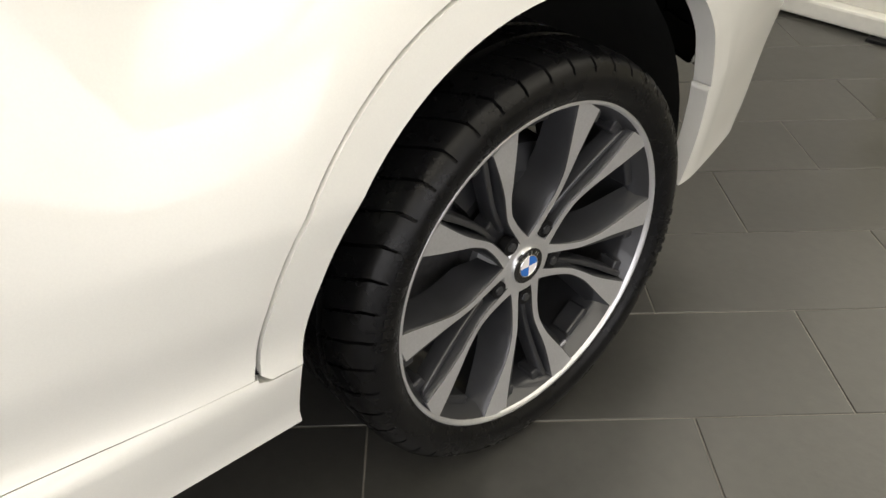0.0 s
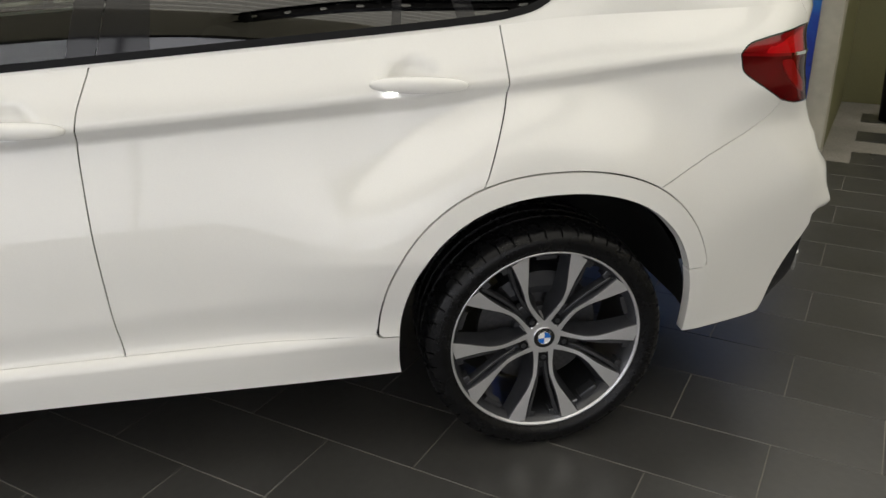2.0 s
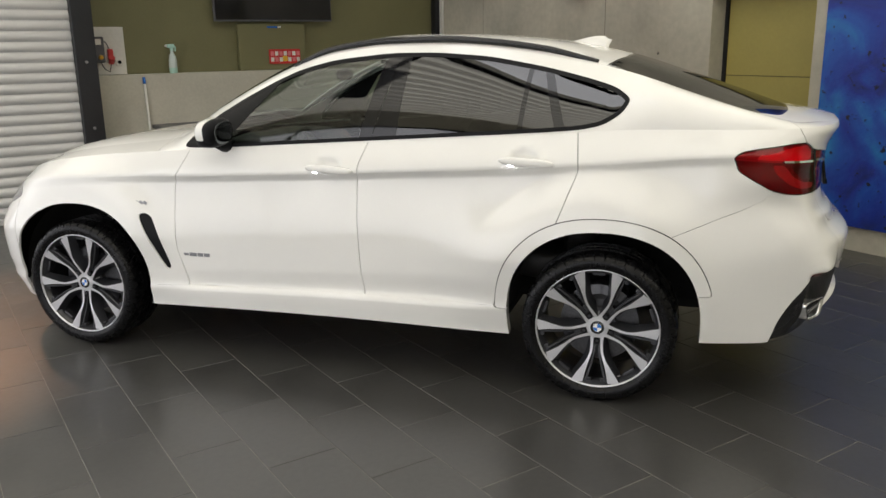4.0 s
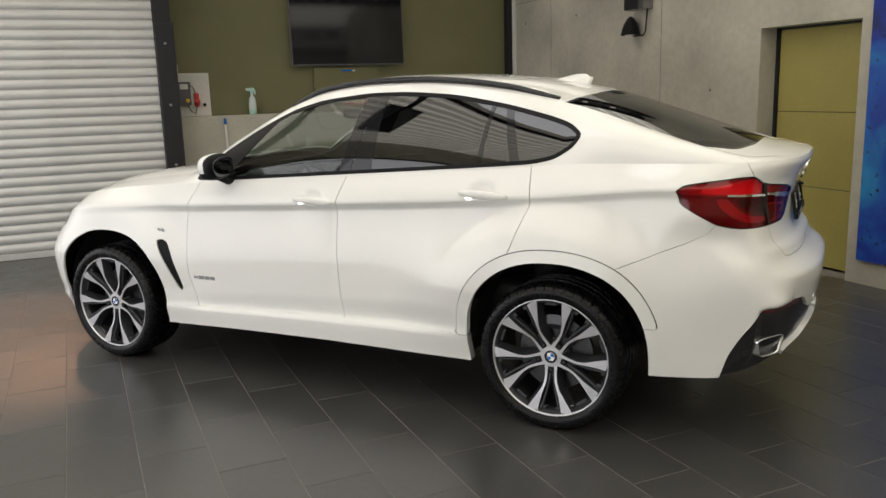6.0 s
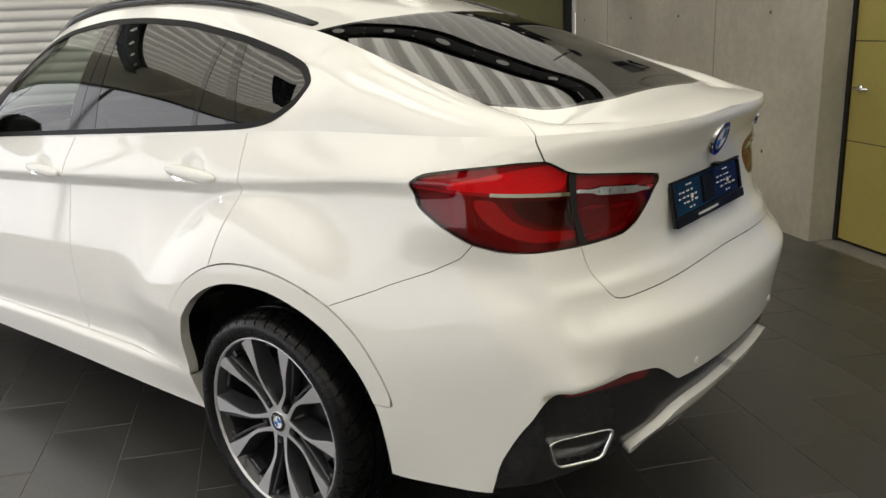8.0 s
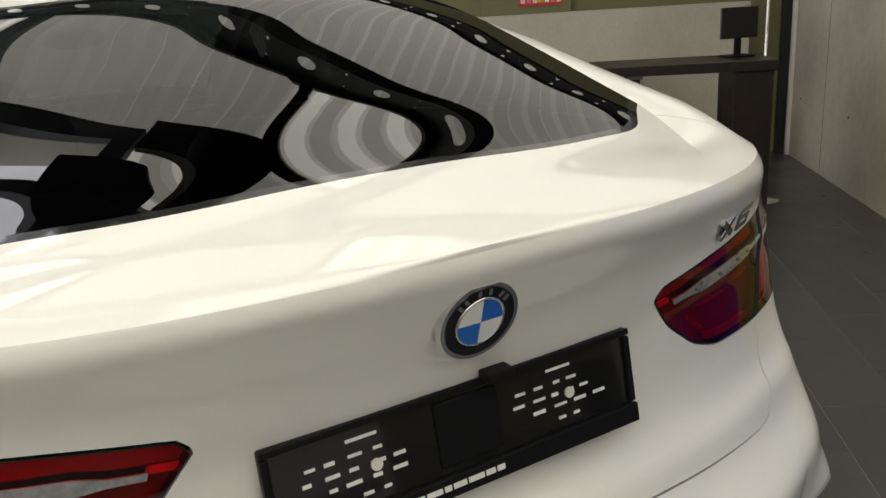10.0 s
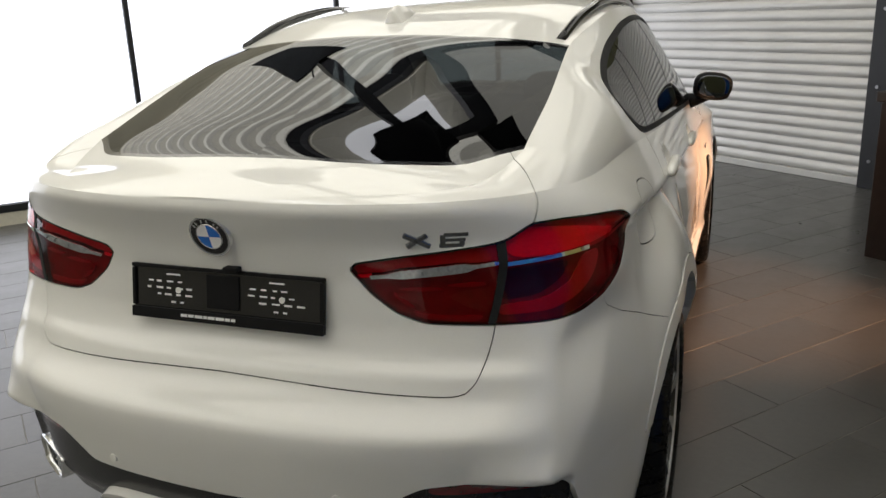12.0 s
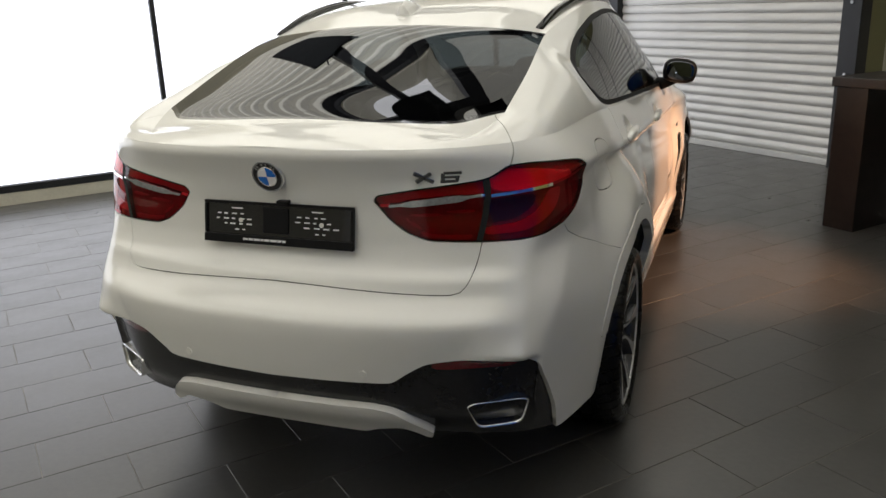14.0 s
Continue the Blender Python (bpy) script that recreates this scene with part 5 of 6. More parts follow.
for lo, hi in (((0.018, -0.004, 0.008), (0.072, 0.004, 0.018)), ((0.012, -0.004, -0.004), (0.066, 0.004, 0.004)), ((0.008, -0.004, -0.019), (0.062, 0.004, -0.009)), ((0.010, -0.0038, -0.014), (0.022, 0.0038, 0.013)), ((0.052, -0.0038, -0.014), (0.064, 0.0038, 0.0))):
    bm = bmesh.new()
    box(bm, lo, hi, 0.0015)
    part("sign_bar", bm, SIGN_METAL, sign)

plate = new("plate_holder")
plate.parent = car
plate.matrix_local = pose(0.0, -0.996, 1.036, -10)
tagged(plate, "empty black number plate holder with small white print")
bm = bmesh.new()
box(bm, (-0.268, -0.004, -0.067), (0.268, 0.006, 0.067), 0.003)
part("plate_base", bm, BLACK_PIANO, plate)
for lo, hi in (((-0.268, -0.011, 0.058), (0.268, -0.0042, 0.067)), ((-0.268, -0.013, -0.067), (0.268, -0.0042, -0.040)), ((-0.268, -0.010, -0.038), (-0.258, -0.0042, 0.056)), ((0.258, -0.010, -0.038), (0.268, -0.0042, 0.056)),
               ((-0.050, -0.008, -0.030), (0.042, -0.0042, 0.052))):
    simple("plate_edge", BLACK_TRIM, [(lo, hi)], plate, 0.002)
rnd = random.Random(4)
for cx in (-0.145, 0.145):
    for row, z in enumerate((0.044, 0.026, 0.010, -0.006, -0.024)):
        n = (1, 4, 5, 4, 2)[row]
        x = cx - (0.022, 0.075, 0.08, 0.05, 0.01)[row]
        for k in range(n):
            w = 0.040 if row == 0 else rnd.uniform(0.008, 0.021)
            simple("print_bar", WHITE, [((x, -0.0052, z - rnd.uniform(0.0015, 0.0028)), (x + w, -0.0043, z + 0.0022))], plate)
            x += w + rnd.uniform(0.010, 0.018)
    bm = bmesh.new()
    cyl(bm, 0.0075, 0.0075, 0.003, pose(cx + 0.012, -0.005, 0.006, 90), 16)
    part("plate_screw", bm, WHITE_PLASTIC, plate)
x = -0.120
for w in (0.018, 0.016, 0.022, 0.010, 0.019, 0.023, 0.014, 0.012):
    simple("print_bar", WHITE, [((x, -0.0142, -0.056), (x + w, -0.0131, -0.049))], plate)
    x += w + 0.003
bm = bmesh.new()
box(bm, (-0.02, -0.012, -0.006), (0.02, 0.012, 0.006), 0.003, pose(0.035, -1.008, 1.112))
part("rear_camera", bm, BLACK_TRIM, car)

# cabin
simple("parcel_shelf", LEATHER, [((-0.62, -0.75, 1.02), (0.62, -0.10, 1.05))], car, 0.01)
for sx in (-0.39, 0.39):
    for sy, tag_ in ((0.95, "front_seat"), (0.10, "rear_seat")):
        seat = new(tag_)
        seat.parent = car
        seat.matrix_local = pose(sx, sy, 0.55)
        tagged(seat, "black leather car seat")
        blob_part("cushion", (0.25, 0.27, 0.10), pose(0, 0.28, 0.02, 6), LEATHER, seat, n=3.5)
        blob_part("backrest", (0.24, 0.09, 0.33), pose(0, 0.0, 0.35, 14), LEATHER, seat, n=3.5)
        blob_part("headrest", (0.13, 0.05, 0.085), pose(0, -0.10, 0.78, 10), LEATHER, seat, n=3.0)
blob_part("dashboard", (0.72, 0.28, 0.16), pose(0, 2.12, 0.99), LEATHER, car, "black dashboard", 3.5)
blob_part("instrument_hood", (0.19, 0.14, 0.05), pose(-0.39, 2.02, 1.14), LEATHER, car)
blob_part("interior_mirror", (0.11, 0.02, 0.035), pose(0, 1.66, 1.50), BLACK_TRIM, car)
vs, fs = [], []
for i in range(40):
    for j in range(10):
        a, b = 2 * math.pi * i / 40, 2 * math.pi * j / 10
        vs.append(((0.172 + 0.015 * math.cos(b)) * math.cos(a), 0.015 * math.sin(b), (0.172 + 0.015 * math.cos(b)) * math.sin(a)))
        fs.append((i * 10 + j, i * 10 + (j + 1) % 10, ((i + 1) % 40) * 10 + (j + 1) % 10, ((i + 1) % 40) * 10 + j))
sw = from_arrays("steering_wheel", vs, fs, LEATHER, car, "black leather steering wheel")
sw.matrix_local = pose(-0.39, 1.69, 1.05, -24)
blob_part("wheel_boss", (0.07, 0.03, 0.06), pose(0, 0.01, 0), LEATHER, sw)
for a in (0, 180, 270):
    bm = bmesh.new()
    box(bm, (0.05, -0.008, -0.016), (0.165, 0.008, 0.016), 0.004, pose(0, 0, 0, 0, a, 0))
    part("wheel_spoke", bm, GREY_PLASTIC, sw)


# ---- things in the room (u, w) ----
# painting on the concrete wall
PAINTING = bpy.data.materials.new("blue_abstract_paint")
PAINTING.use_nodes = True
nt = PAINTING.node_tree
b = nt.nodes["Principled BSDF"]
b.inputs["Roughness"].default_value = 0.38
tc = nt.nodes.new("ShaderNodeTexCoord")
n1 = nt.nodes.new("ShaderNodeTexNoise")
n1.inputs["Scale"].default_value, n1.inputs["Detail"].default_value, n1.inputs["Distortion"].default_value = 1.7, 8.0, 0.8
nt.links.new(tc.outputs["Object"], n1.inputs["Vector"])
ramp = nt.nodes.new("ShaderNodeValToRGB")
els = ramp.color_ramp.elements
els[0].position, els[0].color = 0.30, (0.004, 0.012, 0.06, 1)
els[1].position, els[1].color = 0.74, (0.03, 0.30, 0.62, 1)
for pos, col in ((0.42, (0.006, 0.03, 0.30, 1)), (0.52, (0.008, 0.085, 0.42, 1)), (0.62, (0.010, 0.17, 0.47, 1))):
    e = els.new(pos)
    e.color = col
nt.links.new(n1.outputs["Fac"], ramp.inputs["Fac"])
n2 = nt.nodes.new("ShaderNodeTexNoise")
n2.inputs["Scale"].default_value, n2.inputs["Detail"].default_value = 16.0, 3.0
nt.links.new(tc.outputs["Object"], n2.inputs["Vector"])
spots = nt.nodes.new("ShaderNodeMapRange")
spots.inputs["From Min"].default_value, spots.inputs["From Max"].default_value = 0.64, 0.70
nt.links.new(n2.outputs["Fac"], spots.inputs["Value"])
mix = nt.nodes.new("ShaderNodeMixRGB")
mix.inputs["Color2"].default_value = (0.006, 0.010, 0.03, 1)
nt.links.new(spots.outputs[0], mix.inputs["Fac"])
nt.links.new(ramp.outputs["Color"], mix.inputs["Color1"])
nt.links.new(mix.outputs["Color"], b.inputs["Base Color"])
bump = nt.nodes.new("ShaderNodeBump")
bump.inputs["Distance"].default_value = 0.004
nt.links.new(n2.outputs["Fac"], bump.inputs["Height"])
nt.links.new(bump.outputs["Normal"], b.inputs["Normal"])
painting = holder("painting", at_room(-0.14, SIDE + 0.022, 1.33), "large unframed abstract painting in deep blues on canvas", "painting")
bm = bmesh.new()
box(bm, (-0.79, -0.020, -1.13), (0.79, 0.020, 1.13), 0.004)
part("canvas", bm, PAINTING, painting)
bm = bmesh.new()
box(bm, (-0.775, -0.0225, -1.115), (0.775, -0.0205, 1.115))
part("stretcher", bm, WENGE, painting, "dark wooden stretcher behind the canvas")

# television, cupboard under it, small sign
tv = holder("television", at_room(6.22, -0.555, 2.37) @ pose(0, 0, 0, 0, 1.5), "wall-mounted flat black television, switched off", "television")
simple("casing", GREY_PLASTIC, [((-0.018, -0.735, -0.41), (0.030, 0.735, 0.41))], tv, 0.006)
simple("screen", SCREEN, [((-0.0225, -0.722, -0.392), (-0.0185, 0.722, 0.400))], tv, 0.001)
simple("wall_bracket", BLACK_STEEL, [((0.031, -0.2, -0.15), (0.098, 0.2, 0.15))], tv)
simple("maker_mark", STEEL, [((-0.0215, -0.03, -0.407), (-0.0185, 0.03, -0.399))], tv)
cup = holder("wall_cupboard", at_room(6.24, -0.52, 1.402), "olive painted cupboard panel below the television", "cupboard")
simple("cupboard_body", OLIVE, [((0.0, -0.42, 0.0), (0.076, 0.42, 0.535))], cup, 0.004)
simple("cupboard_label", BLUE, [((-0.003, -0.07, 0.485), (-0.0005, 0.06, 0.505))], cup, 0, "small blue and white label")
simple("cupboard_label", WHITE, [((-0.003, -0.115, 0.487), (-0.0005, -0.075, 0.503))], cup)
poster = holder("small_sign", at_room(6.225, -0.66, 1.47), "small red and pink card sign with a yellow centre", "sign")
rnd = random.Random(2)
simple("card", RED_PLASTIC, [((0, -0.20, 0.0), (0.006, 0.20, 0.17))], poster, 0.002)
PINK = material("pink_print", (0.70, 0.20, 0.22), 0.5, stain=0.1)
for k in range(7):
    for j in range(2):
        w0 = -0.19 + k * 0.055
        simple("print_bar", PINK if (k + j) % 2 else WHITE_PLASTIC, [((-0.003, w0, 0.025 + 0.07 * j), (-0.0005, w0 + 0.04, 0.075 + 0.07 * j))], poster)
simple("print_bar", YELLOW, [((-0.005, -0.03, 0.03), (-0.0032, 0.03, 0.09))], poster)

# switch board with control box, red socket and paper
board = holder("switch_board", at_room(6.30, 1.385, 1.402), "white board with a shutter control box and sockets", "switch board")
simple("board_plate", WHITE_PLASTIC, [((-0.012, -0.215, 0.0), (0.018, 0.215, 0.50))], board, 0.003)
ctl = simple("control_box", GREY_PLASTIC, [((-0.115, 0.015, 0.13), (-0.013, 0.165, 0.40))], board, 0.010, "dark control box with a yellow knob")
simple("display", WHITE_PLASTIC, [((-0.119, 0.045, 0.315), (-0.1155, 0.135, 0.375))], ctl)
bm = bmesh.new()
cyl(bm, 0.026, 0.020, 0.03, pose(-0.128, 0.060, 0.185, 0, -90), 20)
part("knob", bm, YELLOW, ctl)
bm = bmesh.new()
box(bm, (-0.07, -0.080, 0.155), (-0.013, -0.025, 0.27), 0.012)
cyl(bm, 0.030, 0.034, 0.07, pose(-0.075, -0.052, 0.155, 0, -40), 20)
part("red_socket", bm, RED_PLASTIC, board, "red three-phase socket")
bm = bmesh.new()
box(bm, (-0.04, -0.175, 0.095), (-0.013, -0.105, 0.165), 0.006)
part("socket", bm, WHITE_PLASTIC, board)
bm = bmesh.new()
cyl(bm, 0.020, 0.020, 0.004, pose(-0.042, -0.14, 0.13, 0, 90), 18)
part("socket_face", bm, BLACK_TRIM, board)
simple("paper_roll", PAPER, [((-0.05, 0.13, 0.503), (0.0, 0.20, 0.60))], board, 0.012)
tube("cable", [(-0.03, 0.05, 0.13), (-0.06, 0.02, 0.06), (-0.05, -0.03, 0.03), (-0.04, -0.05, 0.10), (-0.03, -0.05, 0.16)], 0.006, GREY_PLASTIC, board)
tube("cable", [(-0.03, -0.05, 0.26), (-0.05, -0.02, 0.33), (-0.03, 0.01, 0.36)], 0.006, GREY_PLASTIC, board)

# spray bottle on the ledge
spray = holder("spray_bottle", at_room(6.17, 0.70, 1.40), "clear mint spray bottle standing on the ledge", "bottle")
vs, fs = lathe([(0.0, 0.0), (0.040, 0.0), (0.044, 0.01), (0.044, 0.06)], 20, "z")
from_arrays("bottle_base", vs, fs, GREEN_PLASTIC, spray)
vs, fs = lathe([(0.044, 0.06), (0.044, 0.14), (0.034, 0.19), (0.016, 0.225), (0.016, 0.245)], 20, "z")
from_arrays("bottle_body", vs, fs, material("milky_plastic", (0.60, 0.68, 0.66), 0.3, stain=0.1), spray)
bm = bmesh.new()
cyl(bm, 0.020, 0.020, 0.03, pose(0, 0, 0.26), 16)
box(bm, (-0.02, -0.03, 0.275), (0.02, 0.05, 0.315), 0.008)
box(bm, (-0.008, -0.045, 0.235), (0.008, -0.030, 0.29), 0.004)
part("spray_head", bm, GREEN_PLASTIC, spray)
simple("nozzle", WHITE_PLASTIC, [((-0.012, 0.05, 0.285), (0.012, 0.07, 0.31))], spray, 0.004)

# broom handle leaning on the half wall
broom = holder("broom", at_room(6.0, 1.06, 0), "white broom handle with a blue tip leaning on the ledge wall", "broom")
tube("stick", [(-0.10, 0.0, 0.03), (-0.01, 0.0, 0.70), (0.04, 0.0, 1.30)], 0.013, WHITE_PLASTIC, broom)
tube("tip", [(0.0405, 0.0, 1.302), (0.046, 0.0, 1.37)], 0.016, BLUE, broom)
simple("brush", GREY_PLASTIC, [((-0.13, -0.15, 0.0), (-0.07, 0.15, 0.05))], broom, 0.01)

# sideboard with drawers
board2 = holder("sideboard", at_room(5.78, -0.25, 0), "dark wood sideboard with three drawers per unit", "sideboard")
simple("carcass", WENGE, [((-0.25, -1.25, 0.06), (0.275, 1.25, 0.82))], board2, 0.003)
simple("worktop", GREY_PLASTIC, [((-0.28, -1.27, 0.822), (0.277, 1.27, 0.86))], board2, 0.004)
simple("kick_board", BLACK_STEEL, [((-0.20, -1.24, 0.0), (0.27, 1.24, 0.058))], board2)
for c in range(4):
    w0 = 1.24 - 0.62 * c
    for z0, z1 in ((0.645, 0.80), (0.45, 0.638), (0.08, 0.443)):
        d = simple("drawer", WENGE, [((-0.272, w0 - 0.612, z0), (-0.2505, w0 - 0.008, z1))], board2, 0.002)
        bm = bmesh.new()
        box(bm, (-0.300, w0 - 0.46, z1 - 0.045), (-0.290, w0 - 0.16, z1 - 0.033), 0.003)
        for ww in (w0 - 0.44, w0 - 0.18):
            box(bm, (-0.292, ww - 0.005, z1 - 0.043), (-0.2715, ww + 0.005, z1 - 0.035))
        part("drawer_handle", bm, CHROME, d, "bright steel bar handle")
roll = holder("paper_towel", at_room(5.85, 0.10, 0.861), "white paper roll standing on the sideboard", "paper roll")
vs, fs = lathe([(0.0, 0.0), (0.055, 0.0), (0.055, 0.245), (0.018, 0.245), (0.018, 0.20)], 24, "z")
from_arrays("roll", vs, fs, PAPER, roll)
tin = holder("tin", at_room(5.82, 0.30, 0.861), "small brown tin on the sideboard", "tin")
vs, fs = lathe([(0.0, 0.0), (0.04, 0.0), (0.04, 0.10), (0.0, 0.10)], 20, "z")
from_arrays("can", vs, fs, material("brown_tin", (0.30, 0.13, 0.06), 0.4, stain=0.2), tin)

# bar table and stools
bar = holder("bar_table", at_room(4.02, -0.80, 0), "high dark wood bar table with a thick top", "table")
simple("tabletop", WENGE, [((-0.29, -1.36, 1.02), (0.29, 1.36, 1.085))], bar, 0.004)
for w0, w1 in ((1.10, 1.34), (-1.34, -1.10)):
    simple("panel_leg", WENGE, [((-0.26, w0, 0.0), (0.26, w1, 1.019))], bar, 0.004)


def stool(u, w, turn):
    s = holder("bar_stool", at_room(u, w, 0, turn), "black bar stool on a chromed column and round foot", "stool", "stools at the bar")
    vs, fs = lathe([(0.0, 0.0), (0.205, 0.0), (0.21, 0.006), (0.19, 0.016), (0.06, 0.03), (0.03, 0.05), (0.03, 0.30), (0.022, 0.302), (0.022, 0.74)], 40, "z")
    from_arrays("column", vs, fs, CHROME, s, "chromed column and foot plate")
    vs, fs = blob(0.20, 0.19, 0.035, 3.0)
    o = from_arrays("seat", vs, fs, BLACK_TRIM, s, "black seat")
    o.location = (0, 0, 0.77)
    vs, fs = blob(0.03, 0.18, 0.10, 3.0)
    o = from_arrays("backrest", vs, fs, BLACK_TRIM, s)
    o.matrix_local = pose(0.20, 0, 0.87, 0, 12)
    tube("foot_rest", [(0.02, 0.0, 0.36), (-0.02, 0.12, 0.355), (-0.16, 0.13, 0.35), (-0.20, 0.0, 0.35), (-0.16, -0.13, 0.35), (-0.02, -0.12, 0.355), (0.02, 0.0, 0.36)], 0.010, CHROME, s)
    return s


stool(4.55, 0.22, 0)
stool(4.62, -1.20, 10)
stand = holder("card_stand", at_room(4.45, -2.25, 0), "slim chromed floor stand with a black holder", "stand")
tube("pole", [(0, 0, 0.02), (0, 0, 1.62)], 0.012, CHROME, stand)
vs, fs = lathe([(0.0, 0.0), (0.15, 0.0), (0.15, 0.01), (0.02, 0.022)], 32, "z")
from_arrays("foot", vs, fs, CHROME, stand)
pad = holder("screen_pad", at_room(4.10, -1.98, 1.086, 15), "black tilted display standing on the bar table", "display")
simple("pad_foot", BLACK_TRIM, [((-0.08, -0.09, 0.0), (0.08, 0.09, 0.012))], pad, 0.003)
simple("pad_stem", BLACK_TRIM, [((-0.012, -0.02, 0.012), (0.012, 0.02, 0.12))], pad)
simple("pad_panel", SCREEN, [((-0.02, -0.13, 0.12), (0.0, 0.13, 0.32))], pad, 0.006)

# wall lamp with its junction box
lamp = holder("wall_lamp", at_room(3.52, SIDE + 0.10, 2.14), "black cone wall spotlight on a bent bracket", "wall lamp")
vs, fs = lathe([(0.105, 0.0), (0.10, 0.012), (0.092, 0.05), (0.07, 0.12), (0.035, 0.175), (0.0, 0.195)], 28, "z")
o = from_arrays("cone_shade", vs, fs, BLACK_TRIM, lamp)
vs, fs = lathe([(0.0, 0.012), (0.060, 0.012), (0.060, -0.010), (0.055, -0.016), (0.0, -0.018)], 24, "z")
from_arrays("lamp_glass", vs, fs, WHITE_PLASTIC, lamp)
tube("bracket", [(-0.05, 0, -0.012), (-0.19, -0.02, -0.012), (-0.20, -0.04, 0.03), (-0.20, -0.06, 0.26)], 0.010, BLACK_STEEL, lamp)
jb = holder("junction_box", at_room(3.44, SIDE, 2.395), "grey metal box on the concrete wall", "box")
simple("box_body", STEEL, [((-0.16, 0.0, 0.0), (0.16, 0.12, 0.36))], jb, 0.004)
simple("box_cover", BLACK_STEEL, [((-0.06, 0.121, 0.004), (0.155, 0.135, 0.356))], jb, 0.003)

# waste bin in the shaded bay
bin_ = holder("waste_bin", at_room(-1.48, -4.35, 0), "round black waste bin beside the olive wall", "bin")
vs, fs = lathe([(0.0, 0.0), (0.12, 0.0), (0.14, 0.44), (0.145, 0.45), (0.13, 0.45), (0.11, 0.02), (0.0, 0.02)], 28, "z")
from_arrays("bin_body", vs, fs, BLACK_TRIM, bin_)

# roll-up banner behind the car
banner = holder("roll_up_banner", pose(0.0, -2.47, 0, 0, 0, 0), "white roll-up banner with grey print on a flat white base", "banner")
simple("base", WHITE_PLASTIC, [((-0.52, -0.06, 0.012), (0.49, 0.06, 0.085))], banner, 0.012)
for fx in (-0.48, 0.48):
    simple("foot", BLACK_TRIM, [((fx - 0.04, -0.10, 0.0), (fx + 0.04, 0.10, 0.0115))], banner, 0.002)
simple("film", PAPER, [((-0.51, -0.002, 0.086), (0.48, 0.002, 2.05))], banner)
simple("top_rail", WHITE_PLASTIC, [((-0.515, -0.012, 2.051), (0.485, 0.012, 2.08))], banner, 0.004)
tube("support_pole", [(0, -0.045, 0.08), (0, -0.02, 2.06)], 0.009, STEEL, banner)


def words(text, size, x, z, mat, parent, name="print"):
    c = bpy.data.curves.new(name, "FONT")
    c.body, c.size, c.extrude = text, size, 0.0006
    tmp = bpy.data.objects.new(name, c)
    scene.collection.objects.link(tmp)
    dg = bpy.context.evaluated_depsgraph_get()
    me = bpy.data.meshes.new_from_object(tmp.evaluated_get(dg))
    bpy.data.objects.remove(tmp)
    me.materials.clear()
    me.materials.append(mat)
    o = new(name, me)
    o.parent = parent
    o.matrix_local = pose(x, 0.0032, z, 90, 0, 180)
    return o


simple("print_bar", INK, [((0.14, 0.0022, 0.60), (0.44, 0.003, 0.645))], banner)
words("Your partner", 0.085, 0.46, 0.45, INK, banner)
for i, t in enumerate(("Leasing", "Financing", "Insurance")):
    words(t, 0.062, 0.40, 0.335 - 0.085 * i, INK, banner)
    simple("bullet", INK, [((0.425, 0.0022, 0.350 - 0.085 * i), (0.445, 0.003, 0.368 - 0.085 * i))], banner)

# warm spotlights
def spot_lamp(eye, target, watts, colour, degrees):
    s = holder("spotlight", look(eye, target), "small black ceiling spotlight with a warm bulb", "spotlight", "warm spotlights")
    vs, fs = lathe([(0.0, 0.16), (0.04, 0.16), (0.055, 0.10), (0.06, 0.0), (0.052, 0.0), (0.045, 0.05)], 24, "z")
    from_arrays("can", vs, fs, BLACK_STEEL, s)
    d = bpy.data.lights.new("spot_bulb", "SPOT")
    d.energy, d.color, d.spot_size, d.spot_blend, d.shadow_soft_size = watts, colour, radians(degrees), 0.85, 0.04
    o = new("spot_bulb", d)
    o.parent = s
    o.matrix_local = pose(0, 0, -0.03)
    back = look(eye, target).inverted()
    tube("rod", [back @ Vector((eye[0], eye[1], eye[2] + 0.1)), back @ Vector((eye[0], eye[1], TOP - 0.06))], 0.008, BLACK_STEEL, s)
    return s


spot_lamp((4.2, 1.3, 2.9), (1.12, 2.1, 0.22), 1150, (1.0, 0.50, 0.26), 33)
spot_lamp((0.8, 6.0, 3.1), (-0.85, 4.35, 0.0), 430, (1.0, 0.5, 0.27), 40)


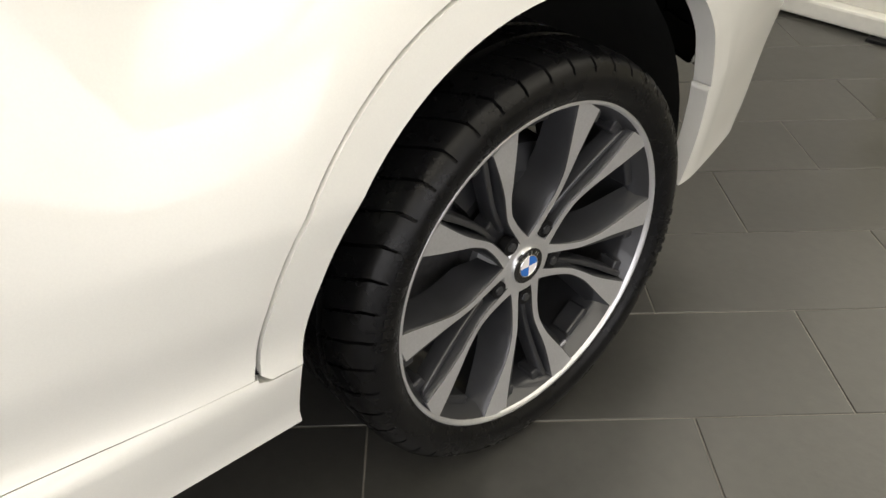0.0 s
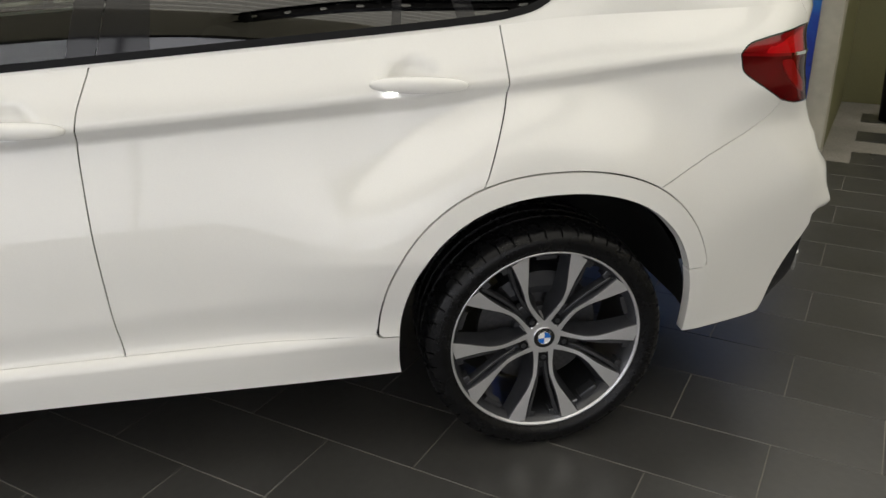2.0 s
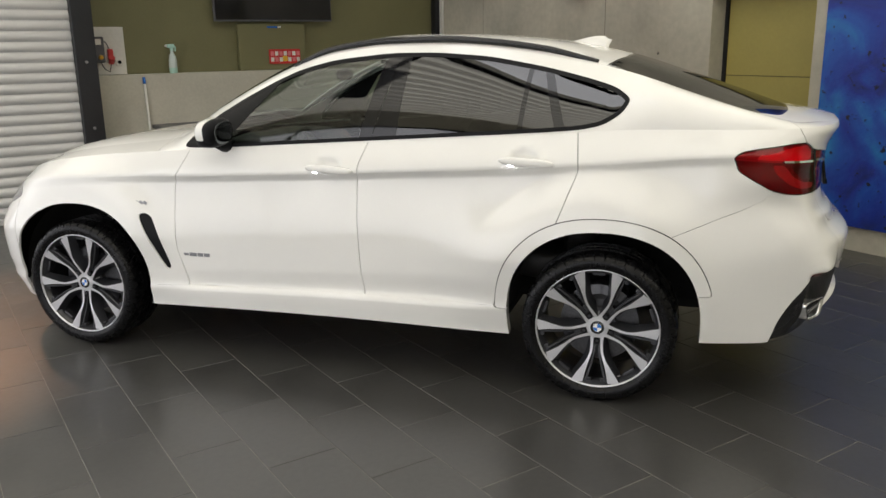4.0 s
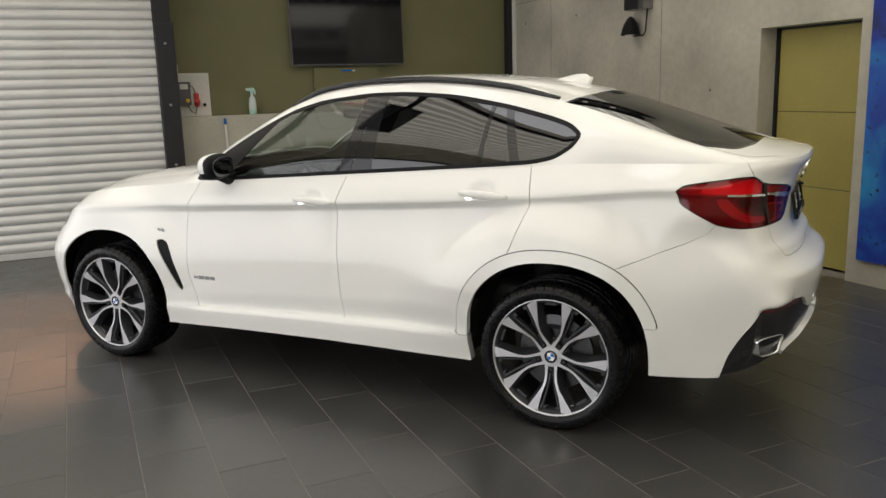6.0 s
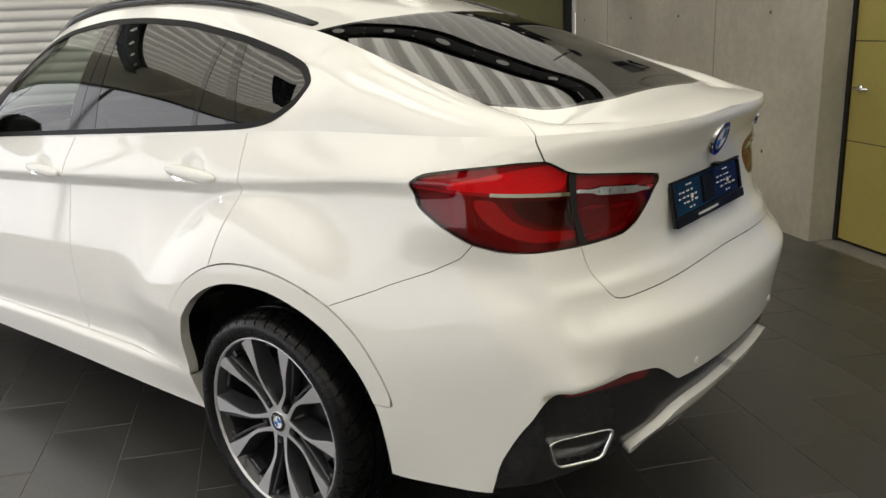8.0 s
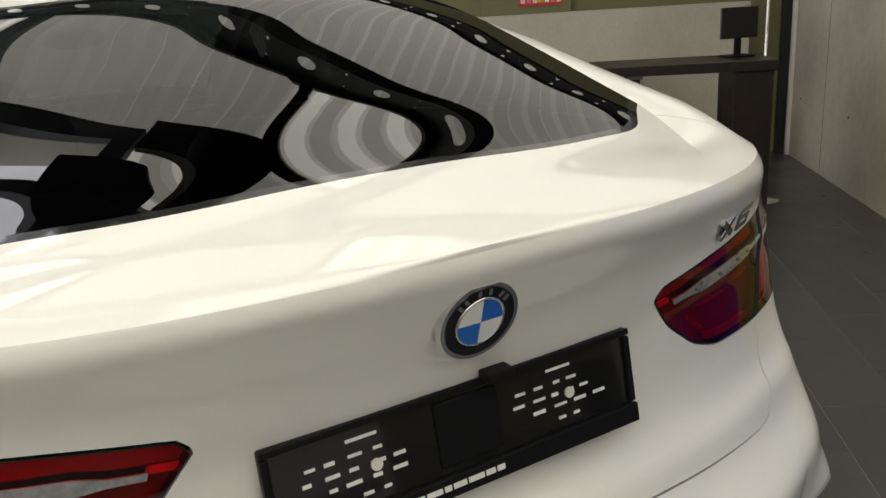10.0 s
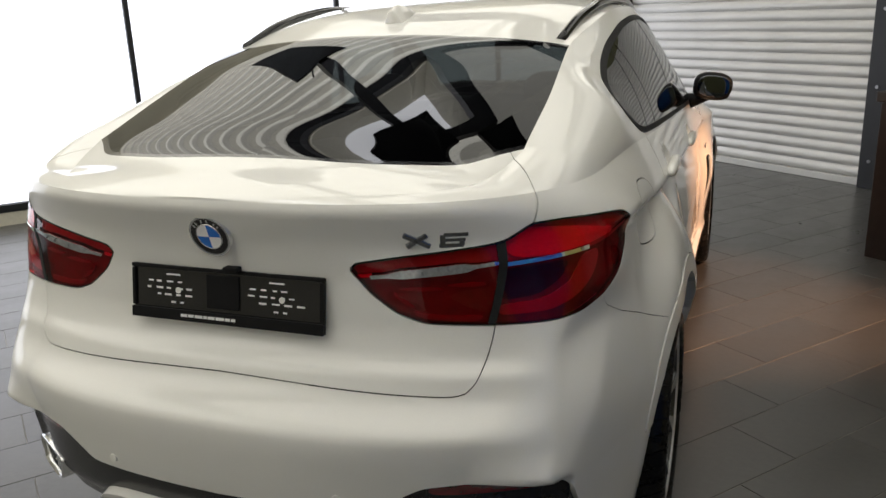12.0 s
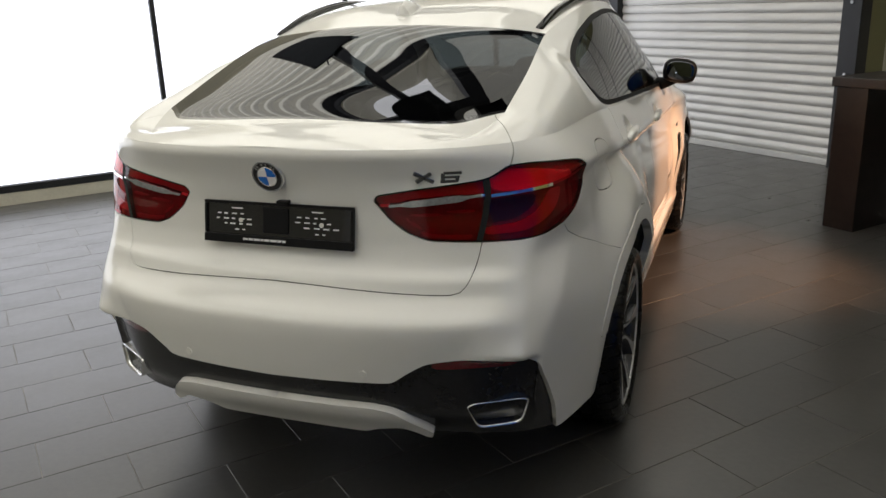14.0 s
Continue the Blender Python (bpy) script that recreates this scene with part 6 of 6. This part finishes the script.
# ---- floor tiles, half bond ----
TL, TW = 0.62, 0.308


def tile_mesh(name, u0, u1, w0, w1):
    g, t, c = 0.0016, 0.010, 0.0012
    u0, u1, w0, w1 = u0 + g, u1 - g, w0 + g, w1 - g
    vs = [(u0, w0, -t), (u1, w0, -t), (u1, w1, -t), (u0, w1, -t), (u0, w0, -c), (u1, w0, -c), (u1, w1, -c), (u0, w1, -c),
          (u0 + c, w0 + c, 0), (u1 - c, w0 + c, 0), (u1 - c, w1 - c, 0), (u0 + c, w1 - c, 0)]
    fs = [(0, 1, 5, 4), (1, 2, 6, 5), (2, 3, 7, 6), (3, 0, 4, 7), (4, 5, 9, 8), (5, 6, 10, 9), (6, 7, 11, 10), (7, 4, 8, 11), (8, 9, 10, 11)]
    return vs, fs


vs, fs = tile_mesh("tile", -TL / 2, TL / 2, -TW / 2, TW / 2)
tile_data = bpy.data.meshes.new("tile")
tile_data.from_pydata(vs, [], fs)
tile_data.materials.append(TILE)
rest_v, rest_f, near = [], [], []
for k in range(-20, 20):
    w = 0.43 + 0.154 + TW * k
    shift = 0.0 if k % 2 == 0 else TL / 2
    for i in range(-14, 13):
        u = shift + TL / 2 + TL * i
        if w < SIDE - 0.05 and u > -1.4 or w < -4.95 or w > GLOW + 0.1 or u > 6.6 or u < BACK - 0.1:
            continue
        near.append(((max(0, abs(u + 0.3) - 1.9) ** 2 + max(0, abs(w - 0.8) - 1.2) ** 2, u, w)))
near.sort()
rnd = random.Random(9)
for n, (_, u, w) in enumerate(near):
    dz = rnd.uniform(-0.0004, 0.0004)
    if n < 298:
        o = new("tile", tile_data)
        o.parent = floor
        o.location = (u, w, dz)
    else:
        a, b = tile_mesh("", u - TL / 2, u + TL / 2, w - TW / 2, w + TW / 2)
        m = len(rest_v)
        rest_v += [(x, y, z + dz) for x, y, z in a]
        rest_f += [tuple(j + m for j in f) for f in b]
rest = from_arrays("tiles_beyond", rest_v, rest_f, TILE, floor, "further anthracite floor tiles", smooth=False)
tagged(rest, kind="stuff")
